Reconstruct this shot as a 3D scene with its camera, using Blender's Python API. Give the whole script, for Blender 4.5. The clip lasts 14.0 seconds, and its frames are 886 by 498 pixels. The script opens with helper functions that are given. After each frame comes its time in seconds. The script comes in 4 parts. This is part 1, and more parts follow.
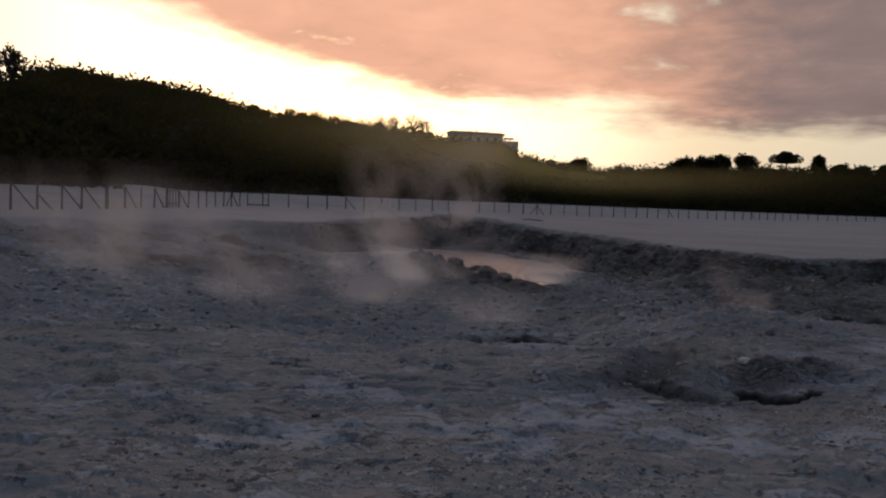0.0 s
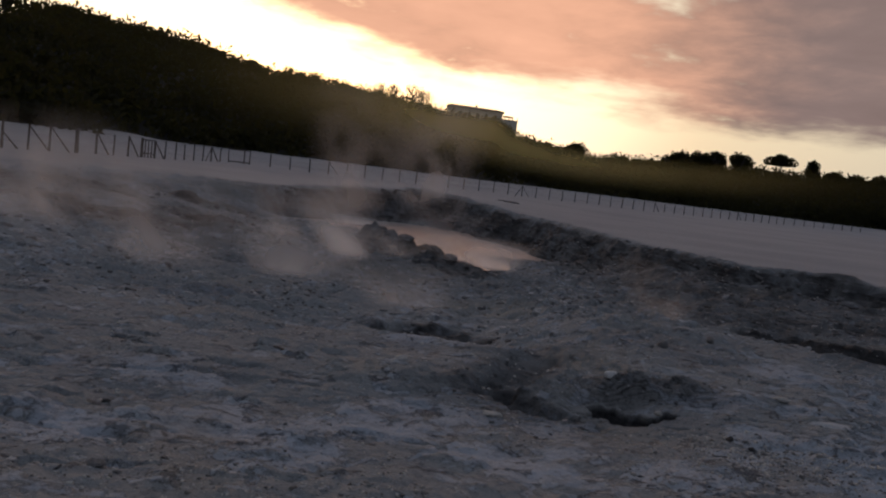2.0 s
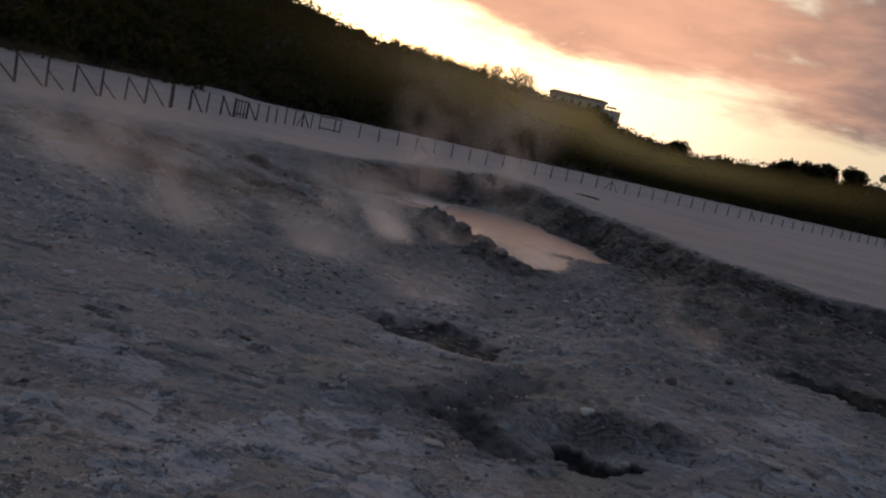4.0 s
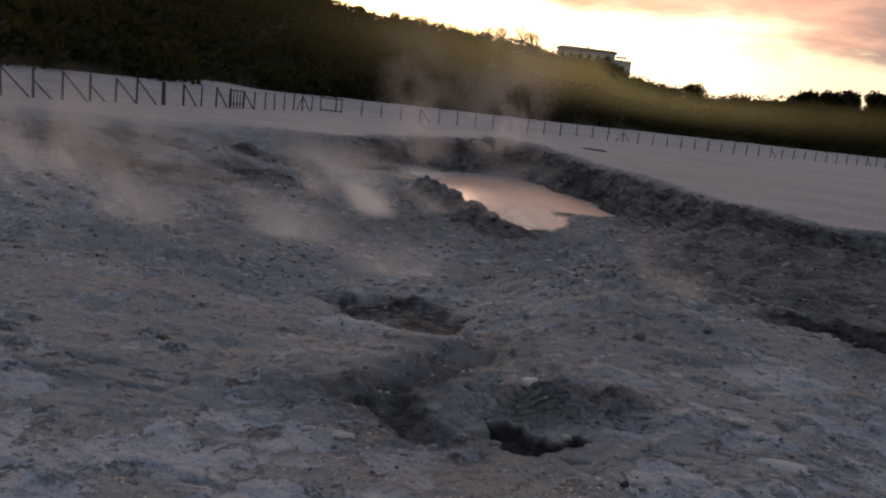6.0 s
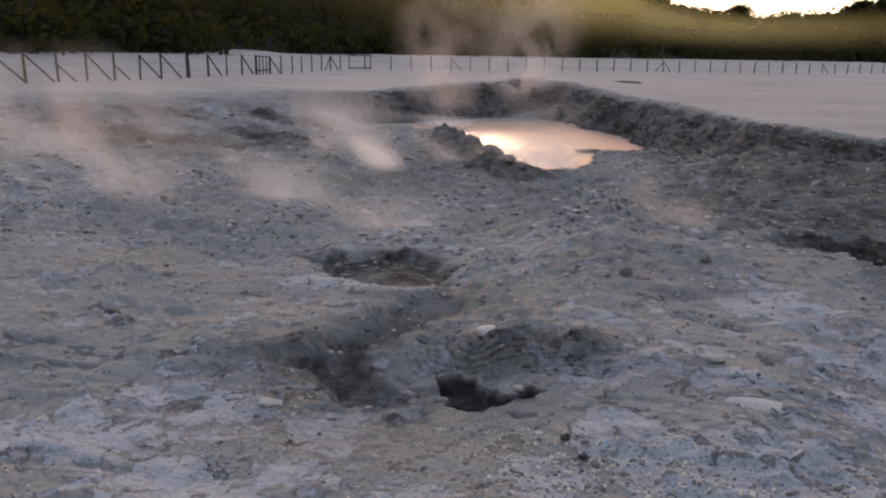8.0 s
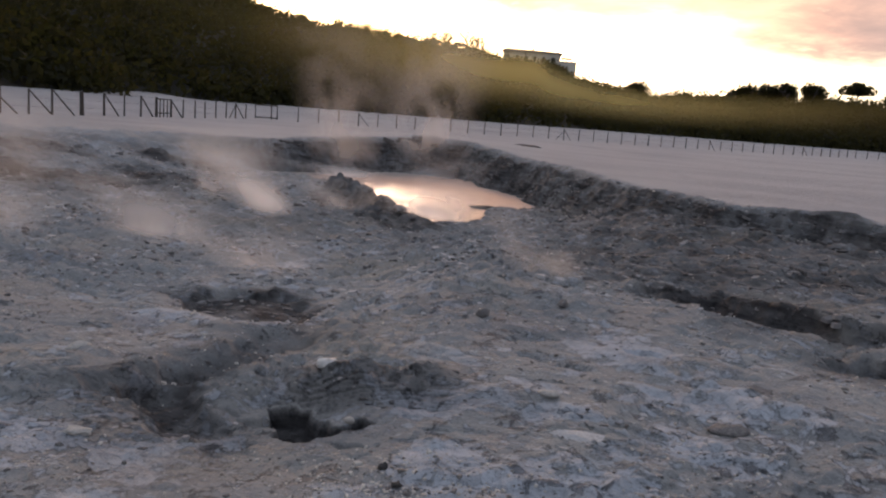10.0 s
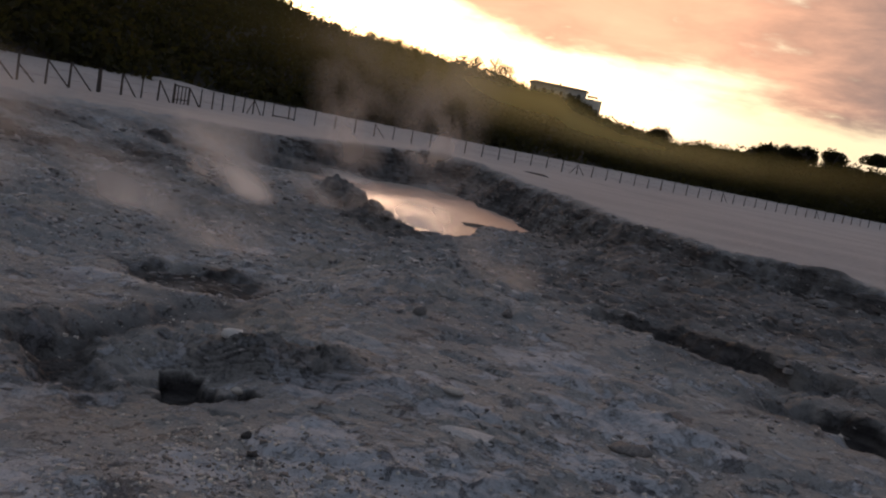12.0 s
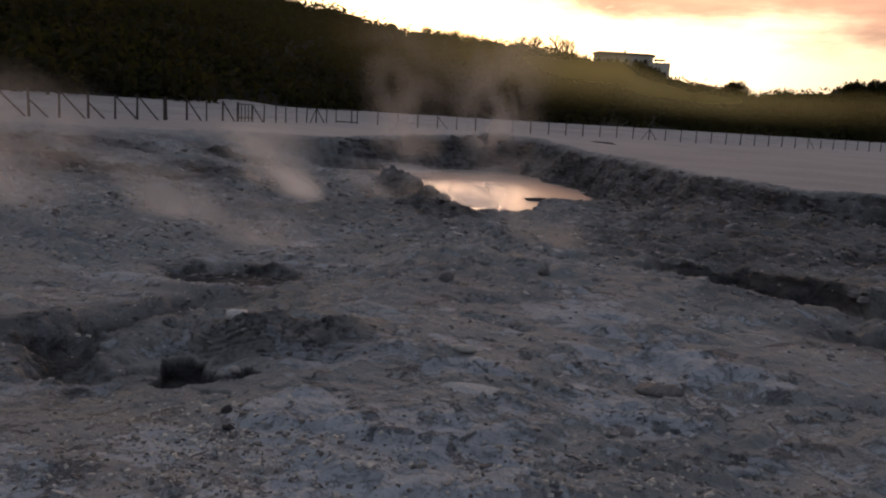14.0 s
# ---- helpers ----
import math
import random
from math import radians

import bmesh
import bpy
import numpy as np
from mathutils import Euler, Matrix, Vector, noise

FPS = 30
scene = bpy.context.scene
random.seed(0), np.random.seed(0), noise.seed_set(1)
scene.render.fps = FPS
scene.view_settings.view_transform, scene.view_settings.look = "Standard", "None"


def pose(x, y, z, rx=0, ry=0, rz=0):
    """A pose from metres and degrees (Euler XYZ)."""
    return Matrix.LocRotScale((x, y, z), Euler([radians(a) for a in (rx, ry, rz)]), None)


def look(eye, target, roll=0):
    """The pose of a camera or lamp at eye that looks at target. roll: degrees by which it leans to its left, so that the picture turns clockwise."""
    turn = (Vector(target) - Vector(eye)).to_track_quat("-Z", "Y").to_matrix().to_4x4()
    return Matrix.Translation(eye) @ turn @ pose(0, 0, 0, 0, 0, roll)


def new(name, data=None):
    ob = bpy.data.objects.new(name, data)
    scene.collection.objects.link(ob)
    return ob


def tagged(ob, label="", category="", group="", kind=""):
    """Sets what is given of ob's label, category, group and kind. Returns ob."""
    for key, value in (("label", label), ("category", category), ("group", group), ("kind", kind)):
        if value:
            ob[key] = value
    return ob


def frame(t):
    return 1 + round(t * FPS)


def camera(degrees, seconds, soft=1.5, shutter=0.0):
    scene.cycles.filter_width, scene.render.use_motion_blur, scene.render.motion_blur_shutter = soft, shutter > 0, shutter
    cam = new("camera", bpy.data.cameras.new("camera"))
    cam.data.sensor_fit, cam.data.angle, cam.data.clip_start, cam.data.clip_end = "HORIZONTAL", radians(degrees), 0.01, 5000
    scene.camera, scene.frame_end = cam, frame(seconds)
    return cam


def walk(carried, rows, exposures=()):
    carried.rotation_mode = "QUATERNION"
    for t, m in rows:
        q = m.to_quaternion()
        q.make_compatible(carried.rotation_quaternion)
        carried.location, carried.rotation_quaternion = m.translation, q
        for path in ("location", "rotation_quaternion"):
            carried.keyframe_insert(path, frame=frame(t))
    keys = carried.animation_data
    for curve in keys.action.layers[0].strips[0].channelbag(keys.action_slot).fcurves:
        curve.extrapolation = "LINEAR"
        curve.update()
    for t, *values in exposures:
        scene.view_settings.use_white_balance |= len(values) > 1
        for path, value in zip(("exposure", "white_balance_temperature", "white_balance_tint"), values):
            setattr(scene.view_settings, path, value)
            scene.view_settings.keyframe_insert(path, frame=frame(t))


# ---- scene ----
cam = camera(60.0, 14.0, soft=2.1)
PATH = [
    (0, (0.604, -1.192, 1.696), (0.517, 0.802, 1.569), 2.2),
    (0.5, (0.937, -1.073, 1.703), (0.875, 0.918, 1.524), 3.8),
    (1, (1.374, -1.005, 1.798), (1.286, 0.98, 1.57), 7.0),
    (1.5, (1.76, -0.791, 1.867), (1.812, 1.196, 1.645), 9.5),
    (2, (2.127, -0.584, 1.963), (2.066, 1.406, 1.768), 7.2),
    (2.5, (2.386, -0.329, 2.064), (2.216, 1.638, 1.745), 12.6),
    (2.7, (2.501, -0.228, 2.123), (2.309, 1.743, 1.846), 13.1),
    (4.8, (3.696, 0.489, 2.48), (3.23, 2.411, 2.185), 8.8),
    (5, (3.801, 0.618, 2.447), (3.272, 2.508, 2.061), 6.7),
    (5.5, (4.063, 0.905, 2.441), (3.641, 2.809, 1.997), 6.2),
    (6, (4.277, 1.132, 2.452), (3.946, 3.069, 2.083), 6.5),
    (6.5, (4.492, 1.361, 2.401), (4.086, 3.265, 1.942), 8.1),
    (7, (4.746, 1.665, 2.337), (4.309, 3.534, 1.775), 3.2),
    (7.5, (4.946, 1.837, 2.331), (4.54, 3.714, 1.774), 0.7),
    (8, (5.205, 1.933, 2.325), (4.752, 3.816, 1.825), 1.0),
    (8.5, (5.438, 2.045, 2.28), (5.023, 3.954, 1.851), 1.7),
    (9, (5.614, 2.06, 2.243), (5.331, 3.997, 1.833), 2.9),
    (9.2, (5.672, 2.045, 2.222), (5.407, 3.987, 1.825), 3.1),
    (11.3, (6.07, 2.096, 1.967), (5.828, 4.063, 1.695), 7.9),
    (11.5, (6.2, 2.188, 1.963), (5.897, 4.146, 1.685), 9.8),
    (12, (6.531, 2.33, 1.86), (6.274, 4.292, 1.572), 11.2),
    (12.5, (6.858, 2.433, 1.788), (6.482, 4.379, 1.516), 9.2),
    (13, (7.004, 2.69, 1.633), (6.624, 4.624, 1.293), 8.4),
    (13.5, (7.126, 2.816, 1.569), (6.623, 4.712, 1.181), 5.3),
    (14, (7.192, 2.833, 1.573), (6.727, 4.748, 1.234), 3.4),
]
EXPOSURES = [(0.0, -0.2, 6150, 10), (2.5, -0.22, 6228, 10), (4.8, -0.15, 6300, 10), (5.5, 0.4, 6382, 10), (6.0, 0.45, 6441, 10), (6.5, 0.27, 6500, 10), (7.0, 0.82, 6520, 10), (7.5, 1.32, 6540, 10), (8.5, 1.58, 6580, 10), (9.0, 1.7, 6600, 10), (9.4, 1.6, 6604, 10), (11.2, 0.5, 6622, 10), (12.5, 0.27, 6635, 10), (14.0, 0.32, 6650, 10)]
walk(cam, [(t, look(eye, target, roll)) for t, eye, target, roll in PATH], EXPOSURES)

# ---------------------------------------------------------------- light
SUN_AZ, SUN_EL = -12.0, 6.8          # degrees right of +y, degrees up
O = Vector((0.8, -1.0, 1.75))         # middle of the walk, for bearings


def bearing(az, el=0.0):
    a, e = radians(az), radians(el)
    return Vector((math.sin(a) * math.cos(e), math.cos(a) * math.cos(e), math.sin(e)))


sun = new("sun", bpy.data.lights.new("sun", "SUN"))
sun.data.energy, sun.data.angle, sun.data.color = 0.55, radians(9), (1.0, 0.64, 0.44)
sun.matrix_world = look(bearing(SUN_AZ, SUN_EL) * 100, (0, 0, 0))


class Nodes:
    """Short hand for node trees."""

    def __init__(self, tree):
        self.tree = tree
        tree.nodes.clear()

    def add(self, kind, **settings):
        n = self.tree.nodes.new(kind)
        for key, value in settings.items():
            if key in ("operation", "blend_type", "data_type", "sky_type", "sun_disc", "sun_elevation", "sun_rotation",
                       "air_density", "dust_density", "feature", "gradient_type", "attribute_name", "wave_type",
                       "bands_direction", "noise_dimensions", "clamp", "interpolation_type", "distance", "normalize",
                       "invert", "ozone_density", "altitude"):
                setattr(n, key, value)
            else:
                n.inputs[key.replace("_", " ")].default_value = value
        return n

    def link(self, a, b):
        self.tree.links.new(a, b)

    def put(self, socket, value):
        if hasattr(value, "links"):
            self.link(value, socket)
        else:
            socket.default_value = value

    def math(self, op, a, b=0.0, c=0.0):
        n = self.tree.nodes.new("ShaderNodeMath")
        n.operation = op
        for k, v in enumerate((a, b, c)):
            self.put(n.inputs[k], v)
        return n.outputs[0]

    def span(self, value, a, b, lo=0.0, hi=1.0):
        n = self.tree.nodes.new("ShaderNodeMapRange")
        n.interpolation_type = "SMOOTHSTEP"
        self.put(n.inputs[0], value)
        for k, v in zip((1, 2, 3, 4), (a, b, lo, hi)):
            self.put(n.inputs[k], v)
        return n.outputs[0]

    def mix(self, fac, a, b, how="MIX"):
        n = self.tree.nodes.new("ShaderNodeMix")
        n.data_type, n.blend_type = "RGBA", how
        self.put(n.inputs[0], fac)
        self.put(n.inputs[6], a)
        self.put(n.inputs[7], b)
        return n.outputs[2]

    def noise(self, vec, scale, detail=4.0, rough=0.55, distort=0.0):
        n = self.tree.nodes.new("ShaderNodeTexNoise")
        self.link(vec, n.inputs["Vector"])
        n.inputs["Scale"].default_value, n.inputs["Detail"].default_value = scale, detail
        n.inputs["Roughness"].default_value, n.inputs["Distortion"].default_value = rough, distort
        return n.outputs[0]

    def stretch(self, vec, sx, sy, sz):
        n = self.tree.nodes.new("ShaderNodeMapping")
        self.link(vec, n.inputs[0])
        n.inputs["Scale"].default_value = (sx, sy, sz)
        return n.outputs[0]


def rgb(r, g, b):
    return (r, g, b, 1.0)


def sky():
    """Sunset sky: Nishita air, a bright clear band over the hill and a broken cloud deck above it."""
    world = bpy.data.worlds.new("world")
    scene.world = world
    world.use_nodes = True
    n = Nodes(world.node_tree)
    out = n.add("ShaderNodeOutputWorld")
    bg = n.add("ShaderNodeBackground")
    geo = n.add("ShaderNodeTexCoord").outputs["Generated"]
    air = n.add("ShaderNodeTexSky", sky_type="NISHITA", sun_disc=False, sun_elevation=radians(SUN_EL),
                sun_rotation=radians(SUN_AZ), air_density=1.5, dust_density=4.0, ozone_density=1.0)
    sep = n.add("ShaderNodeSeparateXYZ")
    n.link(geo, sep.inputs[0])
    x, y, z = sep.outputs
    up = n.math("MAXIMUM", z, 0.02)
    # the deck seen in perspective: direction divided by its height
    comb = n.add("ShaderNodeCombineXYZ")
    n.link(n.math("DIVIDE", x, n.math("ADD", up, 0.15)), comb.inputs[0])
    n.link(n.math("DIVIDE", y, n.math("ADD", up, 0.15)), comb.inputs[1])
    deck = comb.outputs[0]
    dot = n.add("ShaderNodeVectorMath", operation="DOT_PRODUCT")
    n.link(geo, dot.inputs[0])
    dot.inputs[1].default_value = bearing(SUN_AZ, SUN_EL)
    near = dot.outputs["Value"]
    big = n.noise(deck, 0.8, 5.0, 0.6, 0.2)
    fine = n.noise(deck, 2.6, 6.0, 0.6, 0.25)
    az = n.math("ARCTAN2", x, y)
    # lower edge of the deck climbs towards the left
    edge = n.math("ADD", n.span(az, radians(-38), radians(3), 0.235, 0.114), n.math("MULTIPLY", n.math("SUBTRACT", big, 0.5), 0.13))
    edge = n.math("ADD", edge, n.math("MULTIPLY", n.math("SUBTRACT", fine, 0.5), 0.06))
    edge = n.math("SUBTRACT", edge, n.span(az, radians(8), radians(24), 0.0, 0.035))
    cover = n.span(n.math("SUBTRACT", z, edge), -0.02, 0.035)
    gaps = n.span(n.math("ADD", n.math("MULTIPLY", big, 0.6), n.math("MULTIPLY", fine, 0.4)), 0.31, 0.43)
    cover = n.math("MULTIPLY", cover, n.math("MAXIMUM", gaps, 0.25))
    # clear air: bright straw yellow, whitest about the sun
    clear = n.mix(n.span(near, 0.88, 0.998), rgb(0.70, 0.62, 0.48), rgb(1.4, 1.27, 1.04))
    clear = n.mix(n.span(near, 0.2, 0.86), rgb(0.20, 0.21, 0.26), clear)
    clear = n.mix(n.span(z, 0.2, 0.7), clear, rgb(0.21, 0.235, 0.29))
    airs = n.mix(1.0, air.outputs[0], rgb(0.05, 0.05, 0.05), "MULTIPLY")
    clear = n.mix(1.0, clear, airs, "ADD")
    # clouds: salmon underside towards the sun, mauve grey away from it
    lit = n.math("ADD", n.span(near, 0.80, 0.985), n.math("MULTIPLY", n.math("SUBTRACT", fine, 0.5), 0.8))
    cloud = n.mix(n.span(lit, 0.0, 1.0), rgb(0.30, 0.21, 0.185), rgb(1.03, 0.53, 0.33))
    tone = n.math("ADD", 0.62, n.math("ADD", n.math("MULTIPLY", fine, 0.5), n.math("MULTIPLY", big, 0.28)))
    grey = n.add("ShaderNodeCombineXYZ")
    for k in range(3):
        n.link(tone, grey.inputs[k])
    cloud = n.mix(1.0, cloud, grey.outputs[0], "MULTIPLY")
    cloud = n.mix(n.span(near, 0.0, 0.8), rgb(0.10, 0.105, 0.13), cloud)
    cloud = n.mix(n.span(z, 0.26, 0.75), cloud, rgb(0.19, 0.205, 0.245))
    col = n.mix(cover, clear, cloud)
    n.link(col, bg.inputs[0])
    bg.inputs[1].default_value = 1.0
    n.link(bg.outputs[0], out.inputs[0])


sky()

# ---------------------------------------------------------------- materials


def material(name):
    m = bpy.data.materials.new(name)
    m.use_nodes = True
    n = Nodes(m.node_tree)
    out = n.add("ShaderNodeOutputMaterial")
    b = n.add("ShaderNodeBsdfPrincipled")
    n.link(b.outputs[0], out.inputs[0])
    return m, n, b, out


def bump(n, b, height, strength, distance):
    k = n.add("ShaderNodeBump")
    k.inputs["Strength"].default_value, k.inputs["Distance"].default_value = strength, distance
    n.link(height, k.inputs["Height"])
    n.link(k.outputs[0], b.inputs["Normal"])


def ground_material():
    m, n, b, out = material("crater_ground")
    pos = n.add("ShaderNodeTexCoord").outputs["Object"]
    damp_shade = n.add("ShaderNodeAttribute", attribute_name="damp_shade").outputs["Fac"]
    dust = n.add("ShaderNodeAttribute", attribute_name="dust").outputs["Fac"]
    patch = n.noise(pos, 0.55, 5, 0.6, 0.3)
    blotch = n.noise(pos, 2.3, 7, 0.68, 0.25)
    grit = n.noise(pos, 9.0, 6, 0.7)
    speck = n.noise(pos, 34.0, 4, 0.7)
    salt = n.add("ShaderNodeAttribute", attribute_name="salt").outputs["Fac"]
    col = n.mix(n.span(patch, 0.38, 0.62), rgb(0.243, 0.253, 0.262), rgb(0.318, 0.317, 0.310))
    col = n.mix(n.span(grit, 0.35, 0.65, 0, 0.35), col, rgb(0.392, 0.398, 0.39))
    # thin plates of blue-grey crust with broken edges
    broad = n.noise(pos, 0.28, 4, 0.6, 0.4)
    flake = n.noise(pos, 2.4, 9, 0.72, 0.5)
    zone = n.math("ADD", n.math("MULTIPLY", salt, 0.24), n.math("MULTIPLY", n.span(patch, 0.35, 0.65, -0.05, 0.05), 1.0))
    plate = n.span(n.math("ADD", flake, zone), 0.54, 0.59)
    tone = n.mix(n.span(blotch, 0.35, 0.65), rgb(0.36, 0.395, 0.445), rgb(0.50, 0.53, 0.58))
    col = n.mix(n.math("MULTIPLY", plate, 0.8), col, tone)
    fleck = n.span(n.math("ADD", n.noise(n.stretch(pos, 1.0, 1.6, 1.0), 6.5, 7, 0.7, 0.3), n.math("MULTIPLY", zone, 0.5)), 0.565, 0.60)
    col = n.mix(n.math("MULTIPLY", fleck, 0.6), col, rgb(0.47, 0.50, 0.55))
    col = n.mix(n.span(broad, 0.52, 0.68, 0, 0.45), col, rgb(0.15, 0.152, 0.165))
    # small hollows, sunk in the bump and darkened in the colour
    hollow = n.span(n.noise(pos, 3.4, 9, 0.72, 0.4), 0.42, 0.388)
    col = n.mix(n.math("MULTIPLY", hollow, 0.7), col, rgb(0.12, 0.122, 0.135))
    warm = n.span(n.noise(pos, 0.33, 3, 0.5), 0.52, 0.66)
    col = n.mix(n.math("MULTIPLY", warm, 0.36), col, rgb(0.335, 0.30, 0.245))
    col = n.mix(n.span(speck, 0.60, 0.68, 0, 0.45), col, rgb(0.56, 0.555, 0.54))
    col = n.mix(n.span(speck, 0.41, 0.34, 0, 0.5), col, rgb(0.07, 0.07, 0.075))
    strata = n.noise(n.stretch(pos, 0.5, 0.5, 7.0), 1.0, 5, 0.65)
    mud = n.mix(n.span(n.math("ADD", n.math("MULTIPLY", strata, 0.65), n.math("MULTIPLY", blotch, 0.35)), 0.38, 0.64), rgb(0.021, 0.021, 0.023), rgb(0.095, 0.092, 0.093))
    # mud tone, also laid in as painted shade inside vents and cuts
    col = n.mix(damp_shade, col, mud)
    sand = n.mix(n.span(n.noise(n.stretch(pos, 0.10, 0.22, 1), 1.0, 3, 0.5), 0.3, 0.65), rgb(0.41, 0.395, 0.40), rgb(0.48, 0.465, 0.46))
    col = n.mix(dust, col, sand)
    col = n.mix(1.0, col, rgb(0.975, 1.0, 1.03), "MULTIPLY")
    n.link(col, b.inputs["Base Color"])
    b.inputs["Roughness"].default_value = 0.92
    b.inputs["Specular IOR Level"].default_value = 0.25
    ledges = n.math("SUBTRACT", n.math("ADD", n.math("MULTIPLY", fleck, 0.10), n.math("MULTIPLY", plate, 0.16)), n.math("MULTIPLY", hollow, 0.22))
    h = n.math("ADD", n.math("ADD", n.math("MULTIPLY", blotch, 0.35), ledges), n.math("ADD", n.math("MULTIPLY", grit, 0.5), n.math("MULTIPLY", speck, 0.16)))
    bump(n, b, h, 1.0, 0.06)
    return m


def stone_material(name, a, c, scale=6.0):
    m, n, b, out = material(name)
    pos = n.add("ShaderNodeTexCoord").outputs["Object"]
    v = n.noise(pos, scale, 6, 0.65)
    n.link(n.mix(n.span(v, 0.35, 0.65), a, c), b.inputs["Base Color"])
    b.inputs["Roughness"].default_value = 0.9
    bump(n, b, n.noise(pos, scale * 5, 5, 0.7), 0.6, 0.02)
    return m


def wood_material():
    m, n, b, out = material("weathered_wood")
    pos = n.add("ShaderNodeTexCoord").outputs["Object"]
    rnd = n.add("ShaderNodeObjectInfo").outputs["Random"]
    g = n.noise(n.stretch(pos, 14, 14, 1.2), 1.0, 5, 0.6)
    col = n.mix(g, rgb(0.035, 0.03, 0.028), rgb(0.10, 0.085, 0.075))
    col = n.mix(n.math("MULTIPLY", rnd, 0.4), col, rgb(0.09, 0.085, 0.08))
    n.link(col, b.inputs["Base Color"])
    b.inputs["Roughness"].default_value = 0.9
    bump(n, b, g, 0.6, 0.01)
    return m


def leaf_material(name, a, c):
    m, n, b, out = material(name)
    pos = n.add("ShaderNodeTexCoord").outputs["Object"]
    rnd = n.add("ShaderNodeNewGeometry").outputs["Random Per Island"]
    col = n.mix(n.math("ADD", n.math("MULTIPLY", rnd, 0.6), n.math("MULTIPLY", n.noise(pos, 0.06, 3), 0.5)), a, c)
    n.link(col, b.inputs["Base Color"])
    b.inputs["Roughness"].default_value = 0.8
    b.inputs["Specular IOR Level"].default_value = 0.2
    tr = n.add("ShaderNodeBsdfTranslucent")
    n.link(n.mix(0.5, col, rgb(0.16, 0.15, 0.03)), tr.inputs[0])
    mx = n.add("ShaderNodeMixShader")
    mx.inputs[0].default_value = 0.4
    n.link(b.outputs[0], mx.inputs[1])
    n.link(tr.outputs[0], mx.inputs[2])
    n.link(mx.outputs[0], out.inputs[0])
    return m


def water_material():
    m, n, b, out = material("muddy_water")
    pos = n.add("ShaderNodeTexCoord").outputs["Object"]
    scum = n.span(n.noise(n.stretch(pos, 0.7, 0.35, 1), 1.2, 5, 0.6, 0.5), 0.45, 0.7)
    n.link(n.mix(scum, rgb(0.30, 0.28, 0.27), rgb(0.42, 0.40, 0.38)), b.inputs["Base Color"])
    n.link(n.span(scum, 0.0, 1.0, 0.34, 0.48), b.inputs["Roughness"])
    b.inputs["IOR"].default_value = 1.4
    bump(n, b, n.noise(n.stretch(pos, 1.0, 0.5, 1), 3.0, 3, 0.5), 0.25, 0.02)
    return m


def plaster_material(name, a, c):
    m, n, b, out = material(name)
    pos = n.add("ShaderNodeTexCoord").outputs["Object"]
    n.link(n.mix(n.noise(pos, 0.5, 5, 0.6), a, c), b.inputs["Base Color"])
    b.inputs["Roughness"].default_value = 0.9
    return m


GROUND = ground_material()
WHITE_STONE = stone_material("white_stone", rgb(0.74, 0.74, 0.74), rgb(0.84, 0.84, 0.84))
SLAB_STONE = stone_material("slab_stone", rgb(0.46, 0.48, 0.51), rgb(0.62, 0.63, 0.65))
PALE_STONE = stone_material("pale_stone", rgb(0.45, 0.44, 0.42), rgb(0.62, 0.60, 0.57))
GREY_STONE = stone_material("grey_stone", rgb(0.14, 0.14, 0.145), rgb(0.26, 0.25, 0.25))
DARK_STONE = stone_material("dark_stone", rgb(0.04, 0.04, 0.042), rgb(0.09, 0.088, 0.088))
WOOD = wood_material()
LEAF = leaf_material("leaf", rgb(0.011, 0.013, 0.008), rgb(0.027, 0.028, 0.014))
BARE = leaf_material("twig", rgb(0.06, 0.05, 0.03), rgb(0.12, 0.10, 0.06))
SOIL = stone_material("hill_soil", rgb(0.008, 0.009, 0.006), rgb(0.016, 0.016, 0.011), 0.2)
WATER = water_material()
PLASTER = plaster_material("plaster", rgb(0.70, 0.66, 0.56), rgb(0.80, 0.75, 0.65))
ROOF = plaster_material("roof_tile", rgb(0.30, 0.24, 0.18), rgb(0.40, 0.32, 0.24))
GLASS = plaster_material("dark_window", rgb(0.03, 0.03, 0.035), rgb(0.05, 0.05, 0.05))
WIRE = plaster_material("wire", rgb(0.05, 0.05, 0.05), rgb(0.08, 0.07, 0.06))

# ---------------------------------------------------------------- helpers


def mesh_object(name, verts, faces, mat, smooth=True, parent=None):
    me = bpy.data.meshes.new(name)
    me.from_pydata([tuple(v) for v in verts] if not isinstance(verts, np.ndarray) else verts.tolist(), [],
                   faces if not isinstance(faces, np.ndarray) else faces.tolist())
    me.materials.append(mat)
    me.polygons.foreach_set("use_smooth", [smooth] * len(me.polygons))
    me.update()
    ob = new(name, me)
    ob.parent = parent
    return ob


def part(name, bm, mat, parent, label="", smooth=False):
    me = bpy.data.meshes.new(name)
    bm.to_mesh(me)
    bm.free()
    me.materials.append(mat)
    me.polygons.foreach_set("use_smooth", [smooth] * len(me.polygons))
    ob = new(name, me)
    ob.parent = parent
    return tagged(ob, label)


def smooth(v, a, b):
    t = np.clip((v - a) / (b - a), 0, 1)
    return t * t * (3 - 2 * t)


def lattice(ix, iy, seed):
    n = (ix.astype(np.int64) * 374761393 + iy.astype(np.int64) * 668265263 + seed * 974634777) & 0xFFFFFFFF
    n = ((n ^ (n >> 13)) * 1274126177) & 0xFFFFFFFF
    return ((n ^ (n >> 16)) & 0xFFFF) / 32767.5 - 1.0


